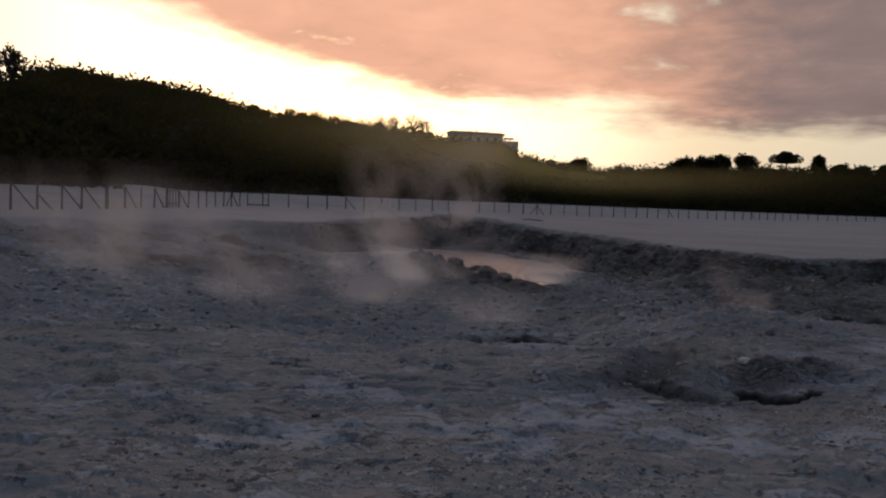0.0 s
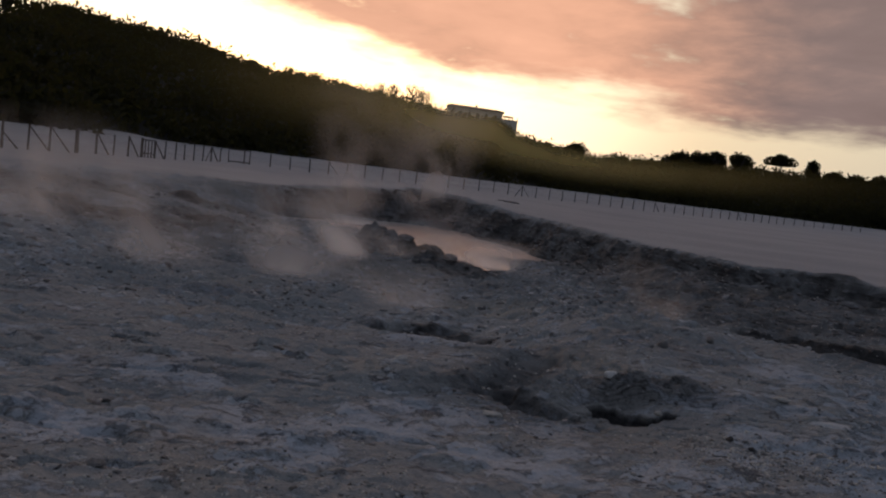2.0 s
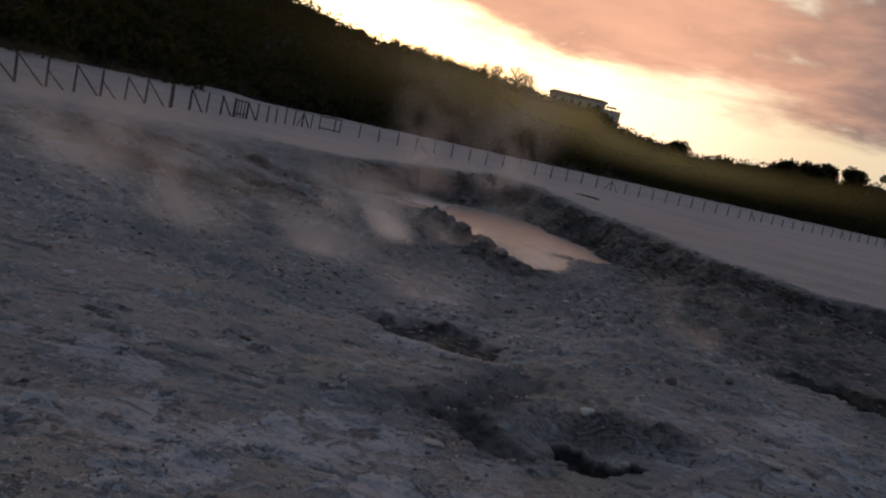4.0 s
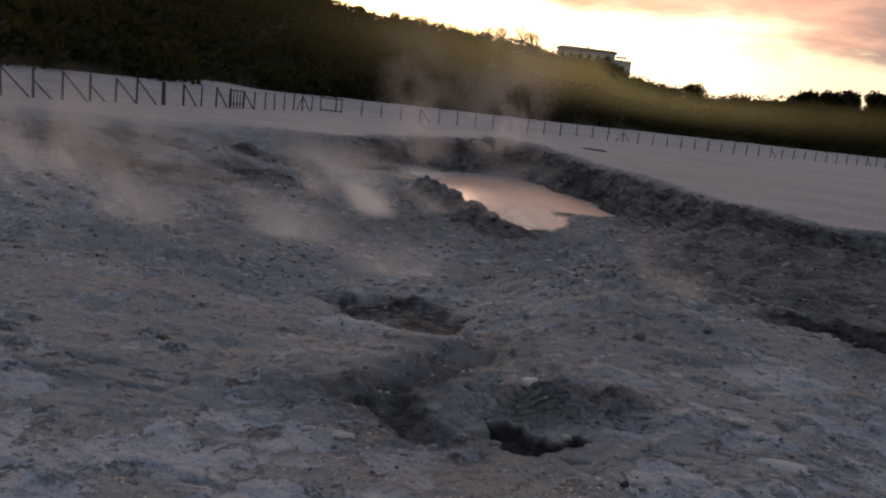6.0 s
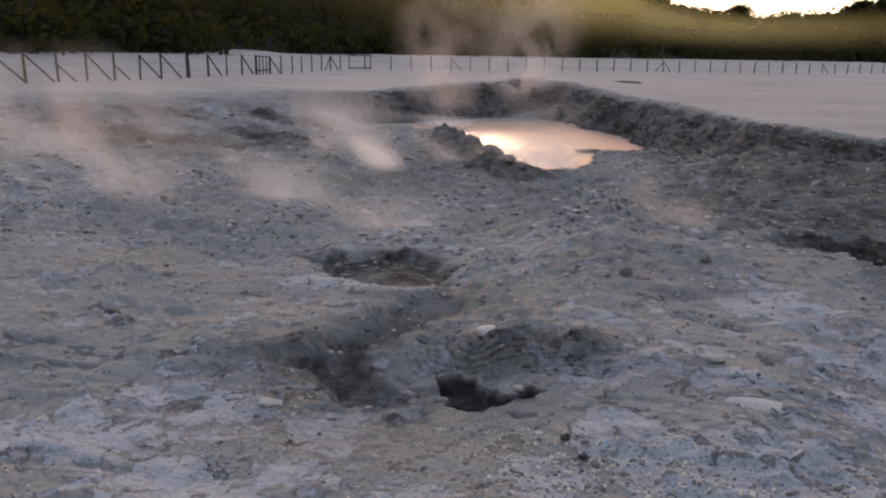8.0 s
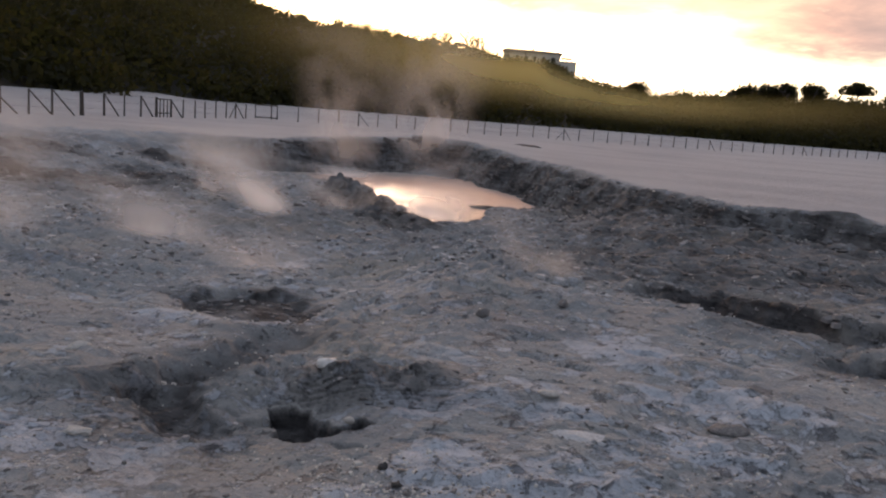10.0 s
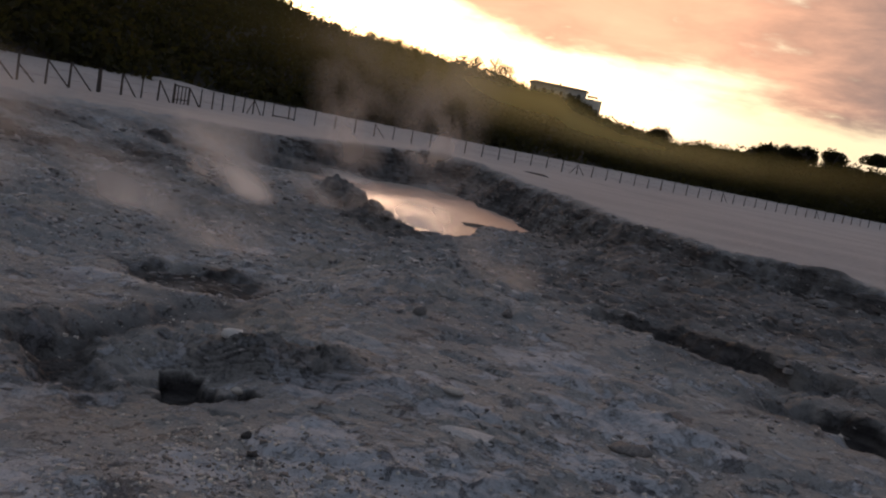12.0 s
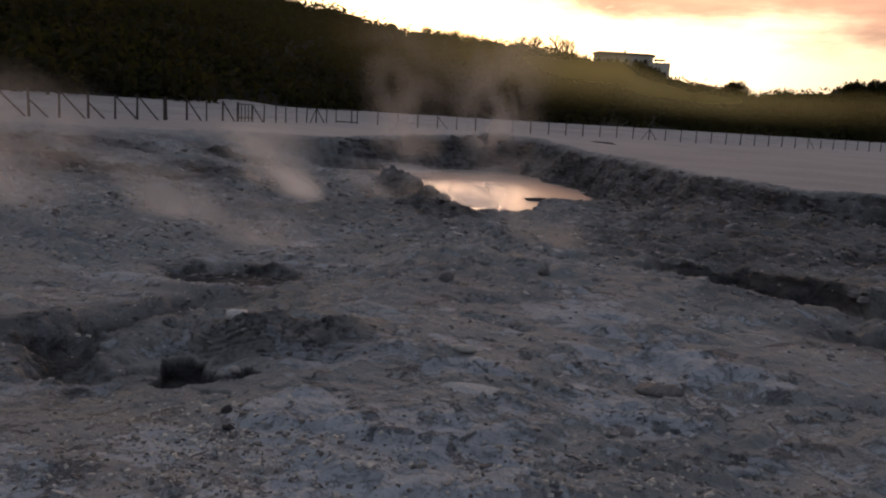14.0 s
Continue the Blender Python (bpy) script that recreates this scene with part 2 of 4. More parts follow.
def vnoise(x, y, seed=0):
    ix, iy = np.floor(x), np.floor(y)
    fx, fy = x - ix, y - iy
    fx, fy = fx * fx * (3 - 2 * fx), fy * fy * (3 - 2 * fy)
    a, b = lattice(ix, iy, seed), lattice(ix + 1, iy, seed)
    c, d = lattice(ix, iy + 1, seed), lattice(ix + 1, iy + 1, seed)
    return a + (b - a) * fx + (c - a) * fy + (a - b - c + d) * fx * fy


def fbm(x, y, octaves=4, seed=0, gain=0.5):
    total, amp = 0, 1.0
    for k in range(octaves):
        c, s = math.cos(0.6 * k), math.sin(0.6 * k)
        total = total + amp * vnoise((x * c - y * s) * 2 ** k, (x * s + y * c) * 2 ** k, seed + 17 * k)
        amp *= gain
    return total


def along(x, y, pts):
    """Distance to a broken line, the sign of the side (+ left of its run) and how far along it, 0 to 1."""
    best = np.full(x.shape, 1e9)
    side, where = np.zeros(x.shape), np.zeros(x.shape)
    for k, ((ax, ay), (bx, by)) in enumerate(zip(pts, pts[1:])):
        dx, dy = bx - ax, by - ay
        t = np.clip(((x - ax) * dx + (y - ay) * dy) / (dx * dx + dy * dy), 0, 1)
        d = np.hypot(x - ax - t * dx, y - ay - t * dy)
        s = np.sign(dx * (y - ay) - dy * (x - ax))
        m = d < best
        best, side, where = np.where(m, d, best), np.where(m, s, side), np.where(m, (k + t) / (len(pts) - 1), where)
    return best, side, where


# ---------------------------------------------------------------- ground
FOOT_AZ = (-180, -90, -60, -38, -27, -18, 2, 19, 27, 60, 90, 180)
FOOT_R = (90, 70, 66, 72, 88, 112, 128, 185, 205, 190, 120, 90)
RIM = [(-30, 26), (-20, 33), (-14, 38), (-9.2, 41.8), (-6.1, 46.5), (-2.2, 51.3), (1.5, 50.6), (4.3, 45.0), (7.0, 37.8),
       (8.5, 32.9), (10.1, 28.8), (11.7, 25.8), (13.6, 24.2), (16.5, 21.5), (20, 16), (25, 8)]
CRACK = [(-0.3, 13.1), (0.4, 12.7), (0.8, 12.35), (1.25, 11.6), (1.8, 10.8), (2.4, 10.5), (2.85, 10.5), (3.3, 10.6), (3.75, 10.9)]
GULLY = [(3.4, 10.3), (3.15, 9.4), (3.0, 8.85), (2.72, 8.5), (2.6, 8.15), (2.88, 7.8), (3.2, 7.5), (3.6, 7.3)]
TRENCH = [(7.1, 13.5), (7.8, 14.1), (8.5, 14.3), (9.0, 13.9), (9.4, 13.2), (9.9, 12.7), (10.7, 12.3), (12.0, 11.6)]
TRENCH_B = [(9.2, 11.6), (9.6, 10.9), (10.2, 10.3), (11.0, 9.9)]
RIDGE = [(-1.9, 31.0), (-1.1, 29.8), (0.1, 28.0), (1.4, 25.6), (2.2, 24.6)]
VENT = [(3.72, 7.98), (3.86, 8.09), (4.04, 8.06), (4.18, 7.86), (4.33, 7.79), (4.42, 7.68), (4.54, 7.81), (4.67, 7.74), (4.53, 7.59), (4.3, 7.44), (4.12, 7.36), (3.96, 7.52)]
RUT = [(7.6, 83.8), (11.8, 74.7), (15.7, 69.2), (20.5, 66.7)]
WATER_Z = -1.40


def inside(x, y, loop):
    """Whether points lie within a closed line."""
    odd = np.zeros(x.shape, bool)
    for (ax, ay), (bx, by) in zip(loop, loop[1:] + loop[:1]):
        odd ^= ((ay > y) != (by > y)) & (x < ax + (y - ay) / (by - ay if by != ay else 1e-9) * (bx - ax))
    return odd


def ground_height(x, y):
    """Height, damp (with painted recess shade) and dust of the crater floor."""
    r = np.hypot(x - O.x, y - O.y)
    az = np.degrees(np.arctan2(x - O.x, y - O.y))
    foot = np.interp(az, FOOT_AZ, FOOT_R)
    plateau = 0.18 + 1.5 * smooth(r / foot, 0.72, 1.0) + 0.04 * fbm(x / 6, y / 6, 3, 5)
    plateau += 0.55 * np.exp(-((x + 2) ** 2 + (y - 52.5) ** 2) / 60)
    lump = np.exp(-((x - 13.4) / 1.3) ** 4 - ((y - 23.9) / 0.8) ** 2)
    plateau += 0.26 * lump + 0.45 * np.exp(-((x + 38) / 5) ** 2 - ((y - 84) / 5) ** 2)
    # the trodden near ground and the two ways it falls to the pool
    right = np.interp(y, (-10, 3, 6, 13, 19, 26, 34, 50), (0.1, -0.1, -0.22, -0.2, -0.68, -1.15, -1.3, -1.3))
    left = np.interp(y, (-10, 3, 6, 8.5, 10.6, 11.9, 13, 18, 26, 34, 50), (0.1, -0.15, -0.38, -0.42, -0.54, -0.85, -0.92, -0.96, -1.15, -1.25, -1.3))
    w = smooth(x, 5.0, 2.3)
    floor = right * (1 - w) + left * w
    w = smooth(x, -5, -15)
    floor = floor * (1 - w) + (np.interp(y, (0, 8, 20, 35), (-0.2, -0.5, -0.5, -0.1))) * w
    w = smooth(x, 6.2, 10.0) * smooth(y, 10, 16)
    floor = floor * (1 - w) + np.maximum(floor, -0.40) * w
    # pool basin
    px, py = x - 0.6, y - 36.0
    basin = np.exp(-((px + 0.05 * py) / 5.6) ** 4 - (py / 10.2) ** 4)
    east = np.interp(y, (24, 27, 31.5, 33, 37, 42, 46), (3.0, 3.8, 3.8, 5.6, 6.3, 5.6, 4.0)) + 0.5 * fbm(x / 1.2, y / 1.2, 3, 62)
    basin = basin * smooth(x - east, 0.7, -0.5)
    basin = basin * smooth(x - 0.4 * (30.5 - y), -0.9, 0.3) + 1.0 * np.exp(-((x + 4.6) / 4.3) ** 4 - ((y - 39.7) / 2.0) ** 4)
    floor = floor - (0.6 + 0.12 * fbm(x / 1.5, y / 1.5, 3, 61)) * np.clip(basin, 0, 1)
    d, side, where = along(x, y, RIM)
    sd = d * side + 0.45 * fbm(x / 2.6, y / 2.6, 2, 31)          # positive outside
    width = np.interp(where, (0, 0.2, 0.35, 0.5, 0.62, 0.8, 1), (5, 3.0, 3.2, 3.2, 1.6, 1.1, 2))
    face = smooth(sd, -width, 0.1)
    z = floor * (1 - face) + plateau * face
    rough = 1 - 0.9 * smooth(sd, -0.7, 0.8)
    # strata on the bank
    bank = face * (1 - face) * 4
    z = z + bank * 0.05 * fbm(x / 0.8, y / 0.8, 3, 8)
    step = 0.26 + 0.05 * vnoise(x / 5, y / 5, 19)
    ledge = (np.floor(z / step) + smooth(z / step - np.floor(z / step), 0.55, 0.95)) * step
    z = z + (ledge - z) * np.clip(bank * 1.6, 0, 0.9)
    damp_shade = np.clip(bank * 1.8 + 0.6 * smooth(sd, -8, -1) * (1 - face), 0, 1) * np.interp(where, (0, 0.185, 0.21, 1), (0, 0.25, 1, 1))
    z = z + 0.05 * np.exp(-(sd - 0.1) ** 2 / 0.3) * vnoise(x / 1.3, y / 1.3, 77) * smooth(x, -9, -6)
    # ridge of dried mud beside the pool
    d, s, t = along(x, y, RIDGE)
    g = np.exp(-(d / 0.62) ** 2) * (1.0 - 0.5 * t)
    z = z + g * (0.62 + 0.36 * fbm(x / 0.7, y / 0.7, 4, 3))
    apron = along(x, y + 1.0, RIDGE)[0]
    damp_shade = np.maximum(damp_shade, 0.95 * np.exp(-(np.minimum(d, apron) / 1.2) ** 4))
    z = z + 0.16 * np.exp(-(apron / 1.1) ** 2) * np.floor(3 * fbm(x / 0.9, y / 0.6, 3, 37)) / 3
    # vents, gullies and trenches
    salt = np.zeros(x.shape)
    for line, wide, deep, shade in ((GULLY, 0.42, 0.18, 1.0), (TRENCH, 0.9, 0.38, 1.5), (TRENCH_B, 0.45, 0.24, 1.3)):
        d, s, t = along(x, y, line)
        e = np.sin(np.clip(t, 0.03, 0.97) * np.pi) ** (0.8 if deep > 0.2 else 0.4)
        d = d + (0.24 if deep > 0.2 else 0.12) * fbm(x / 0.6, y / 0.6, 4, 12) + 0.10 * fbm(x / 0.18, y / 0.18, 3, 13)
        near = 1.7 if deep > 0.2 else 1.0
        g = smooth(d, wide * np.where(s < 0, near, 0.75), wide * 0.15) * e
        z = z - deep * g
        # shade of the cuts painted as darkening of walls, floor and surround
        damp_shade = np.maximum(damp_shade, shade * smooth(d, wide * np.where(s < 0, 0.9, 1.1), wide * 0.4) * e)
        damp_shade = np.maximum(damp_shade, 0.62 * smooth(d + 0.5 * fbm(x / 0.9, y / 0.9, 3, 16), 3.2 * wide, 0.8 * wide) * e)
        z = z + 0.05 * smooth(d, 2.5 * wide, wide) * np.floor(3 * fbm(x / 0.5, y / 0.35, 3, 17)) / 3 * e
    # hollow behind a smooth lip
    d, s, t = along(x, y, CRACK)
    sd2 = d * s + 0.10 * fbm(x / 0.4, y / 0.4, 3, 12)
    e = np.clip(2.2 * np.sin(np.clip(t, 0.0, 1.0) * np.pi), 0, 1) * smooth(x - (3.3 + (12.9 - y) * 0.35) + 0.15 * fbm(x / 0.4, y / 0.4, 3, 45), 0.25, -0.25)
    depth = 0.10 + 0.06 * smooth(x, 1.9, 0.9)
    reach = np.interp(x, (0.2, 1.2, 2.0, 2.8, 3.6), (0.5, 1.2, 2.1, 1.8, 0.9))
    z = z + 0.09 * np.exp(-((sd2 + 0.3) / 0.4) ** 2) * e - depth * smooth(sd2, -0.03, 0.12) * smooth(sd2 + 0.25 * vnoise(x / 0.3, y / 0.3, 18) - reach, 0.1, -0.25) * e
    # floor of the hollow darker from the lip back
    damp_shade = np.maximum(damp_shade, np.clip(1.15 * smooth(sd2, -0.04, 0.05) * smooth(sd2 - reach + 0.2 * fbm(x / 0.35, y / 0.35, 3, 46), 0.35, -0.1) * e, 0, 1))
    floor_of_hollow = smooth(sd2, -0.6, -0.1) * smooth(sd2 - reach, 0.4, 0.0) * e
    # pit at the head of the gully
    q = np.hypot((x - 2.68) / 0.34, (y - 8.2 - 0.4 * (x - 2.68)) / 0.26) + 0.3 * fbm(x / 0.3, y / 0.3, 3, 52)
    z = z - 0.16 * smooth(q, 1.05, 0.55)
    # shade under the pit's overhang painted as darkening
    damp_shade = np.maximum(damp_shade, 1.1 * smooth(q, 1.4, 0.8))
    # open vent in a shallow bowl, steep and dark at its back, shelving to the front
    z = z - 0.11 * np.exp(-((x - 4.0) / 1.1) ** 2 - ((y - 7.0) / 0.8) ** 2) - 0.13 * np.exp(-((x - 4.15) / 0.8) ** 2 - ((y - 7.65) / 0.5) ** 2)
    z = z - 0.11 * np.exp(-((x - 3.85) / 0.4) ** 2 - ((y - 8.05) / 0.3) ** 2)
    edge = along(x, y, VENT + VENT[:1])[0]
    inner = np.where(inside(x, y, VENT), edge, -edge) + 0.05 * fbm(x / 0.16, y / 0.16, 3, 55)
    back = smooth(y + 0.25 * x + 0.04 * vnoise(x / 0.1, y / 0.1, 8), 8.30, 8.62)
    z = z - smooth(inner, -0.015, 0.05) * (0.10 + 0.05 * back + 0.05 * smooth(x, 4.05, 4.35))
    # cavity shade painted in, deepest at the back and right
    damp_shade = np.maximum(damp_shade, smooth(inner, -0.03, 0.03) * (0.85 + 0.3 * back + 0.6 * smooth(x, 4.15, 4.4)))
    # stacked dark flakes round the back of the vent, darkest at the foot of each step
    flaky = np.exp(-((x - 4.45) / 1.0) ** 4 - ((y - 8.4) / 0.42) ** 4) * smooth(inner, 0.0, -0.06)
    f1 = fbm(x / 0.9 + 0.3 * y, y / 0.4, 3, 57)
    z = z + flaky * 0.10 * np.floor(f1 * 4.5) / 4.5
    damp_shade = np.maximum(damp_shade, flaky * (0.55 + 0.35 * smooth(f1 * 4.5 - np.floor(f1 * 4.5), 0.5, 1.0)))
    z = z + 0.07 * np.exp(-((x - 1.7) / 0.7) ** 2 - ((y - 8.0) / 0.5) ** 2)
    for sx, sy, sr in ((6.0, 6.45, 0.45), (7.11, 7.79, 0.2), (0.32, 5.56, 0.7), (-0.8, 5.1, 0.6), (-0.8, 7.0, 0.5), (3.13, 6.8, 0.3), (1.4, 10.4, 0.35), (5.0, 9.42, 0.36), (3.36, 6.5, 0.28), (3.25, 6.05, 0.3), (3.0, 5.5, 0.35), (5.9, 6.6, 0.85), (6.1, 6.0, 0.75), (4.8, 6.3, 0.4), (5.3, 7.1, 0.35),
                       (1.67, 6.85, 0.4), (2.6, 5.8, 0.35), (5.0, 8.0, 0.3), (7.2, 7.75, 0.4), (2.2, 6.9, 0.4), (4.2, 5.6, 0.5), (7.6, 8.7, 0.6), (1.5, 6.1, 0.5), (0.9, 5.3, 0.5), (6.9, 10.2, 0.5)):
        salt = np.maximum(salt, np.exp(-(((x - sx) / sr) ** 2 + ((y - sy) / (sr * 0.8)) ** 2)))
    # damp ground on the right, part of its darkness lens falloff painted in
    damp_shade = np.maximum(damp_shade, 0.78 * smooth(x, 3.5, 8.5) * smooth(y, 12.5, 16.5) * (1 - face))
    damp_shade = np.maximum(damp_shade, 0.30 * smooth(y, 15, 22) * (1 - face) * smooth(x, -8, -1))
    west = smooth(x, -3, -7) * smooth(y, 19, 24) * smooth(y, 38, 33) * (1 - face)
    damp_shade = np.maximum(damp_shade, west * (0.55 + 0.7 * fbm(x / 2.2, y / 1.6, 3, 93)))
    z = z + west * 0.22 * np.maximum(fbm(x / 1.8, y / 1.1, 4, 94), -0.1)
    # crust: broken plates and rubble
    n1 = fbm(x / 0.42, y / 0.42, 4, 21)
    plates = np.floor(n1 * 3.0 + 0.5 * vnoise(x / 0.12, y / 0.12, 4)) / 3.0
    fine = 1 - smooth(r, 26, 60)
    z = z + rough * ((0.018 + 0.057 * smooth(y, 10.5, 17)) * plates + (0.006 + 0.008 * smooth(y, 10, 15)) * n1 * fine + 0.010 * fbm(x / 0.09, y / 0.09, 3, 9) * (1 - smooth(r, 12, 22)))
    z = z + rough * 0.03 * fbm(x / 2.4, y / 2.4, 3, 14) * smooth(r, 4, 9)
    # flat-topped clods and small pits, thick in some patches and absent from the trodden dust
    trodden = floor_of_hollow + np.exp(-((x - 2.0) / 1.0) ** 4 - ((y - 9.7) / 1.1) ** 4) + np.exp(-((x - 3.4) / 1.5) ** 4 - ((y - 6.6) / 0.45) ** 4)
    patchy = smooth(fbm(x / 1.5, y / 1.1, 3, 33), -0.35, 0.55) * (1 - np.clip(trodden, 0, 1)) * (1 - 0.8 * smooth(inner, -0.1, 0.02))
    clod = fbm(x / 0.26, y / 0.17, 4, 34)
    z = z + rough * patchy * (0.032 * smooth(clod, 0.08, 0.24) + 0.022 * smooth(clod, 0.5, 0.62)) * np.interp(y, (4, 8, 14, 24, 30), (0.8, 1.0, 1.5, 1.6, 0.8))
    pits = smooth(fbm(x / 0.42, y / 0.22, 3, 35), 0.5, 0.68) * smooth(fbm(x / 2.0, y / 2.0, 2, 36), -0.2, 0.3)
    z = z - rough * 0.055 * pits * (1 - np.clip(trodden, 0, 1))
    z = z + rough * 0.10 * smooth(y, 15, 22) * np.maximum(fbm(x / 1.0, y / 1.6, 3, 41), -0.3)
    damp_shade = np.maximum(damp_shade, lump)
    dust = (1 - lump) * smooth(sd, -0.05, 0.5) * np.interp(where, (0, 0.13, 0.2, 1), (0.6, 0.7, 0.95, 0.95))
    # shallow rut with darker earth across the pale flat
    d, s, t = along(x, y, RUT)
    rut = np.exp(-((d + 0.3 * fbm(x / 2, y / 2, 3, 97)) / 0.9) ** 2) * np.sin(np.clip(t, 0.02, 0.98) * np.pi) ** 0.5
    z = z - 0.08 * rut
    dust = dust * (1 - 0.55 * rut)
    dust = np.maximum(dust, 0.6 * smooth(x, -9, -16) * smooth(y, 16, 28) * (1 - 0.7 * west))
    return z, np.clip(damp_shade * (0.85 + 0.25 * vnoise(x / 0.8, y / 0.8, 91) + 0.22 * fbm(x / 0.22, y / 0.22, 3, 92)), 0, 1), np.clip(dust, 0, 1), salt


def height_at(x, y):
    return float(ground_height(np.array([float(x)]), np.array([float(y)]))[0][0])


def build_ground():
    rings = np.unique(np.concatenate([np.linspace(11.1, 12.6, 110), np.geomspace(0.4, 4.6, 30)[:-1], np.geomspace(4.6, 62, 820), np.geomspace(62, 900, 90)[1:]]).round(4))
    front = np.unique(np.concatenate([np.linspace(-52, 48, 600), np.linspace(-0.5, 6.0, 90)]).round(4))
    angles = np.radians(np.concatenate([front, np.linspace(48, 308, 60)[1:-1]]))
    cx, cy = 3.6, -4.2
    R, A = np.meshgrid(rings, angles, indexing="ij")
    x, y = cx + R * np.sin(A), cy + R * np.cos(A)
    z, damp_shade, dust, salt = ground_height(x, y)
    nr, na = x.shape
    verts = np.stack([x.ravel(), y.ravel(), z.ravel()], 1)
    i, j = np.meshgrid(np.arange(nr - 1), np.arange(na), indexing="ij")
    k = (j + 1) % na
    faces = np.stack([i * na + j, i * na + k, (i + 1) * na + k, (i + 1) * na + j], -1).reshape(-1, 4)[:, ::-1]
    centre = len(verts)
    verts = np.vstack([verts, [[cx, cy, height_at(cx, cy)]]])
    fl = faces.tolist() + [[centre, (q + 1) % na, q] for q in range(na)]
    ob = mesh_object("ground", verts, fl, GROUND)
    for name, values in (("damp_shade", damp_shade), ("dust", dust), ("salt", salt)):
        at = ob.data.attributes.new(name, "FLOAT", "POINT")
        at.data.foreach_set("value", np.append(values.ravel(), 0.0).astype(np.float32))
    return tagged(ob, "pale grey crusted volcanic crater floor with dark damp banks", "ground", kind="structure")


build_ground()

wx, wy = np.meshgrid(np.linspace(-10, 7, 30), np.linspace(25, 47, 30), indexing="ij")
grid = np.arange(900).reshape(30, 30)
pool = mesh_object("mud_pool", np.stack([wx.ravel(), wy.ravel(), np.full(900, WATER_Z)], 1),
                   np.stack([grid[:-1, :-1], grid[1:, :-1], grid[1:, 1:], grid[:-1, 1:]], -1).reshape(-1, 4), WATER)
tagged(pool, "shallow grey mud pool reflecting the sunset sky", "water", kind="structure")

# ---------------------------------------------------------------- hill
SKY_AZ = (-180, -110, -70, -46, -34, -31.3, -30.4, -24, -20.8, -17, -12, -8.4, -5, -2.5, 1.6, 2.6, 4.0, 6.3, 8.7, 13.8, 19.6, 27, 45, 90, 180)
SKY_EL = (4, 5, 6.5, 7.0, 5.9, 5.8, 6.85, 6.6, 6.2, 5.35, 4.95, 4.7, 4.5, 3.95, 3.85, 3.1, 2.75, 2.35, 2.15, 2.15, 2.3, 2.5, 3, 3.5, 4)
RIDGE_AZ = (-180, -60, -34, -17, -5, 2.6, 8, 14, 27, 60, 180)
RIDGE_R = (200, 150, 180, 250, 320, 330, 290, 245, 240, 240, 200)


def hill_point(az, s):
    """A point of the hillside: s is 0 at its foot and 1 on its crest, more behind it."""
    foot, crest = np.interp(az, FOOT_AZ, FOOT_R), np.interp(az, RIDGE_AZ, RIDGE_R)
    top = O.z + crest * np.tan(np.radians(np.interp(az, SKY_AZ, SKY_EL)))
    r = foot * 0.985 + (crest - foot) * s
    up = np.clip(s, 0, 1)
    z = 1.1 + (top - 1.1) * (1 - (1 - up) ** 1.35) - np.maximum(s - 1, 0) * 70
    bow = 1.2 * vnoise(az / 2.5, s * 6, 5) * np.clip(s * 4, 0, 1) * (1 - np.clip(up * 4 - 3, 0, 1))
    a = np.radians(az)
    return O.x + r * np.sin(a), O.y + r * np.cos(a), z + bow


az, s = np.meshgrid(np.linspace(-180, 180, 361)[:-1], np.linspace(0, 1.5, 31), indexing="ij")
hx, hy, hz = hill_point(az, s)
grid = np.arange(az.size).reshape(az.shape)
nxt = np.roll(grid, -1, 0)
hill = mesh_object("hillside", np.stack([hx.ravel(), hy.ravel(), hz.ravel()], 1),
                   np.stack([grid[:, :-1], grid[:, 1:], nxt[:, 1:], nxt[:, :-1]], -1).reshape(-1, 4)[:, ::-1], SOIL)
tagged(hill, "dark scrub covered hillside rising round the crater", "hill", kind="structure")


def leaf_cloud(rng, centre, radius, height, count, size):
    """Small leaf clumps, four corners each, over and in an uneven crown."""
    d = rng.normal(size=(count, 3))
    d /= np.linalg.norm(d, axis=1)[:, None]
    lump = 0.72 + 0.34 * np.sin(d[:, :1] * 5 + centre[0]) * np.sin(d[:, 1:2] * 4 + centre[1]) + 0.25 * rng.random((count, 1))
    p = centre + d * lump * np.array([radius, radius, height])
    u, v = rng.normal(size=(count, 3)), rng.normal(size=(count, 3))
    u /= np.linalg.norm(u, axis=1)[:, None]
    v -= u * (u * v).sum(1)[:, None]
    v /= np.linalg.norm(v, axis=1)[:, None]
    k = size * (0.6 + 0.8 * rng.random((count, 1)))
    quad = np.stack([p - u * k, p - v * k * 0.55, p + u * k, p + v * k * 0.55], 1)
    return quad.reshape(-1, 3)


def quads(n):
    return np.arange(n).reshape(-1, 4)


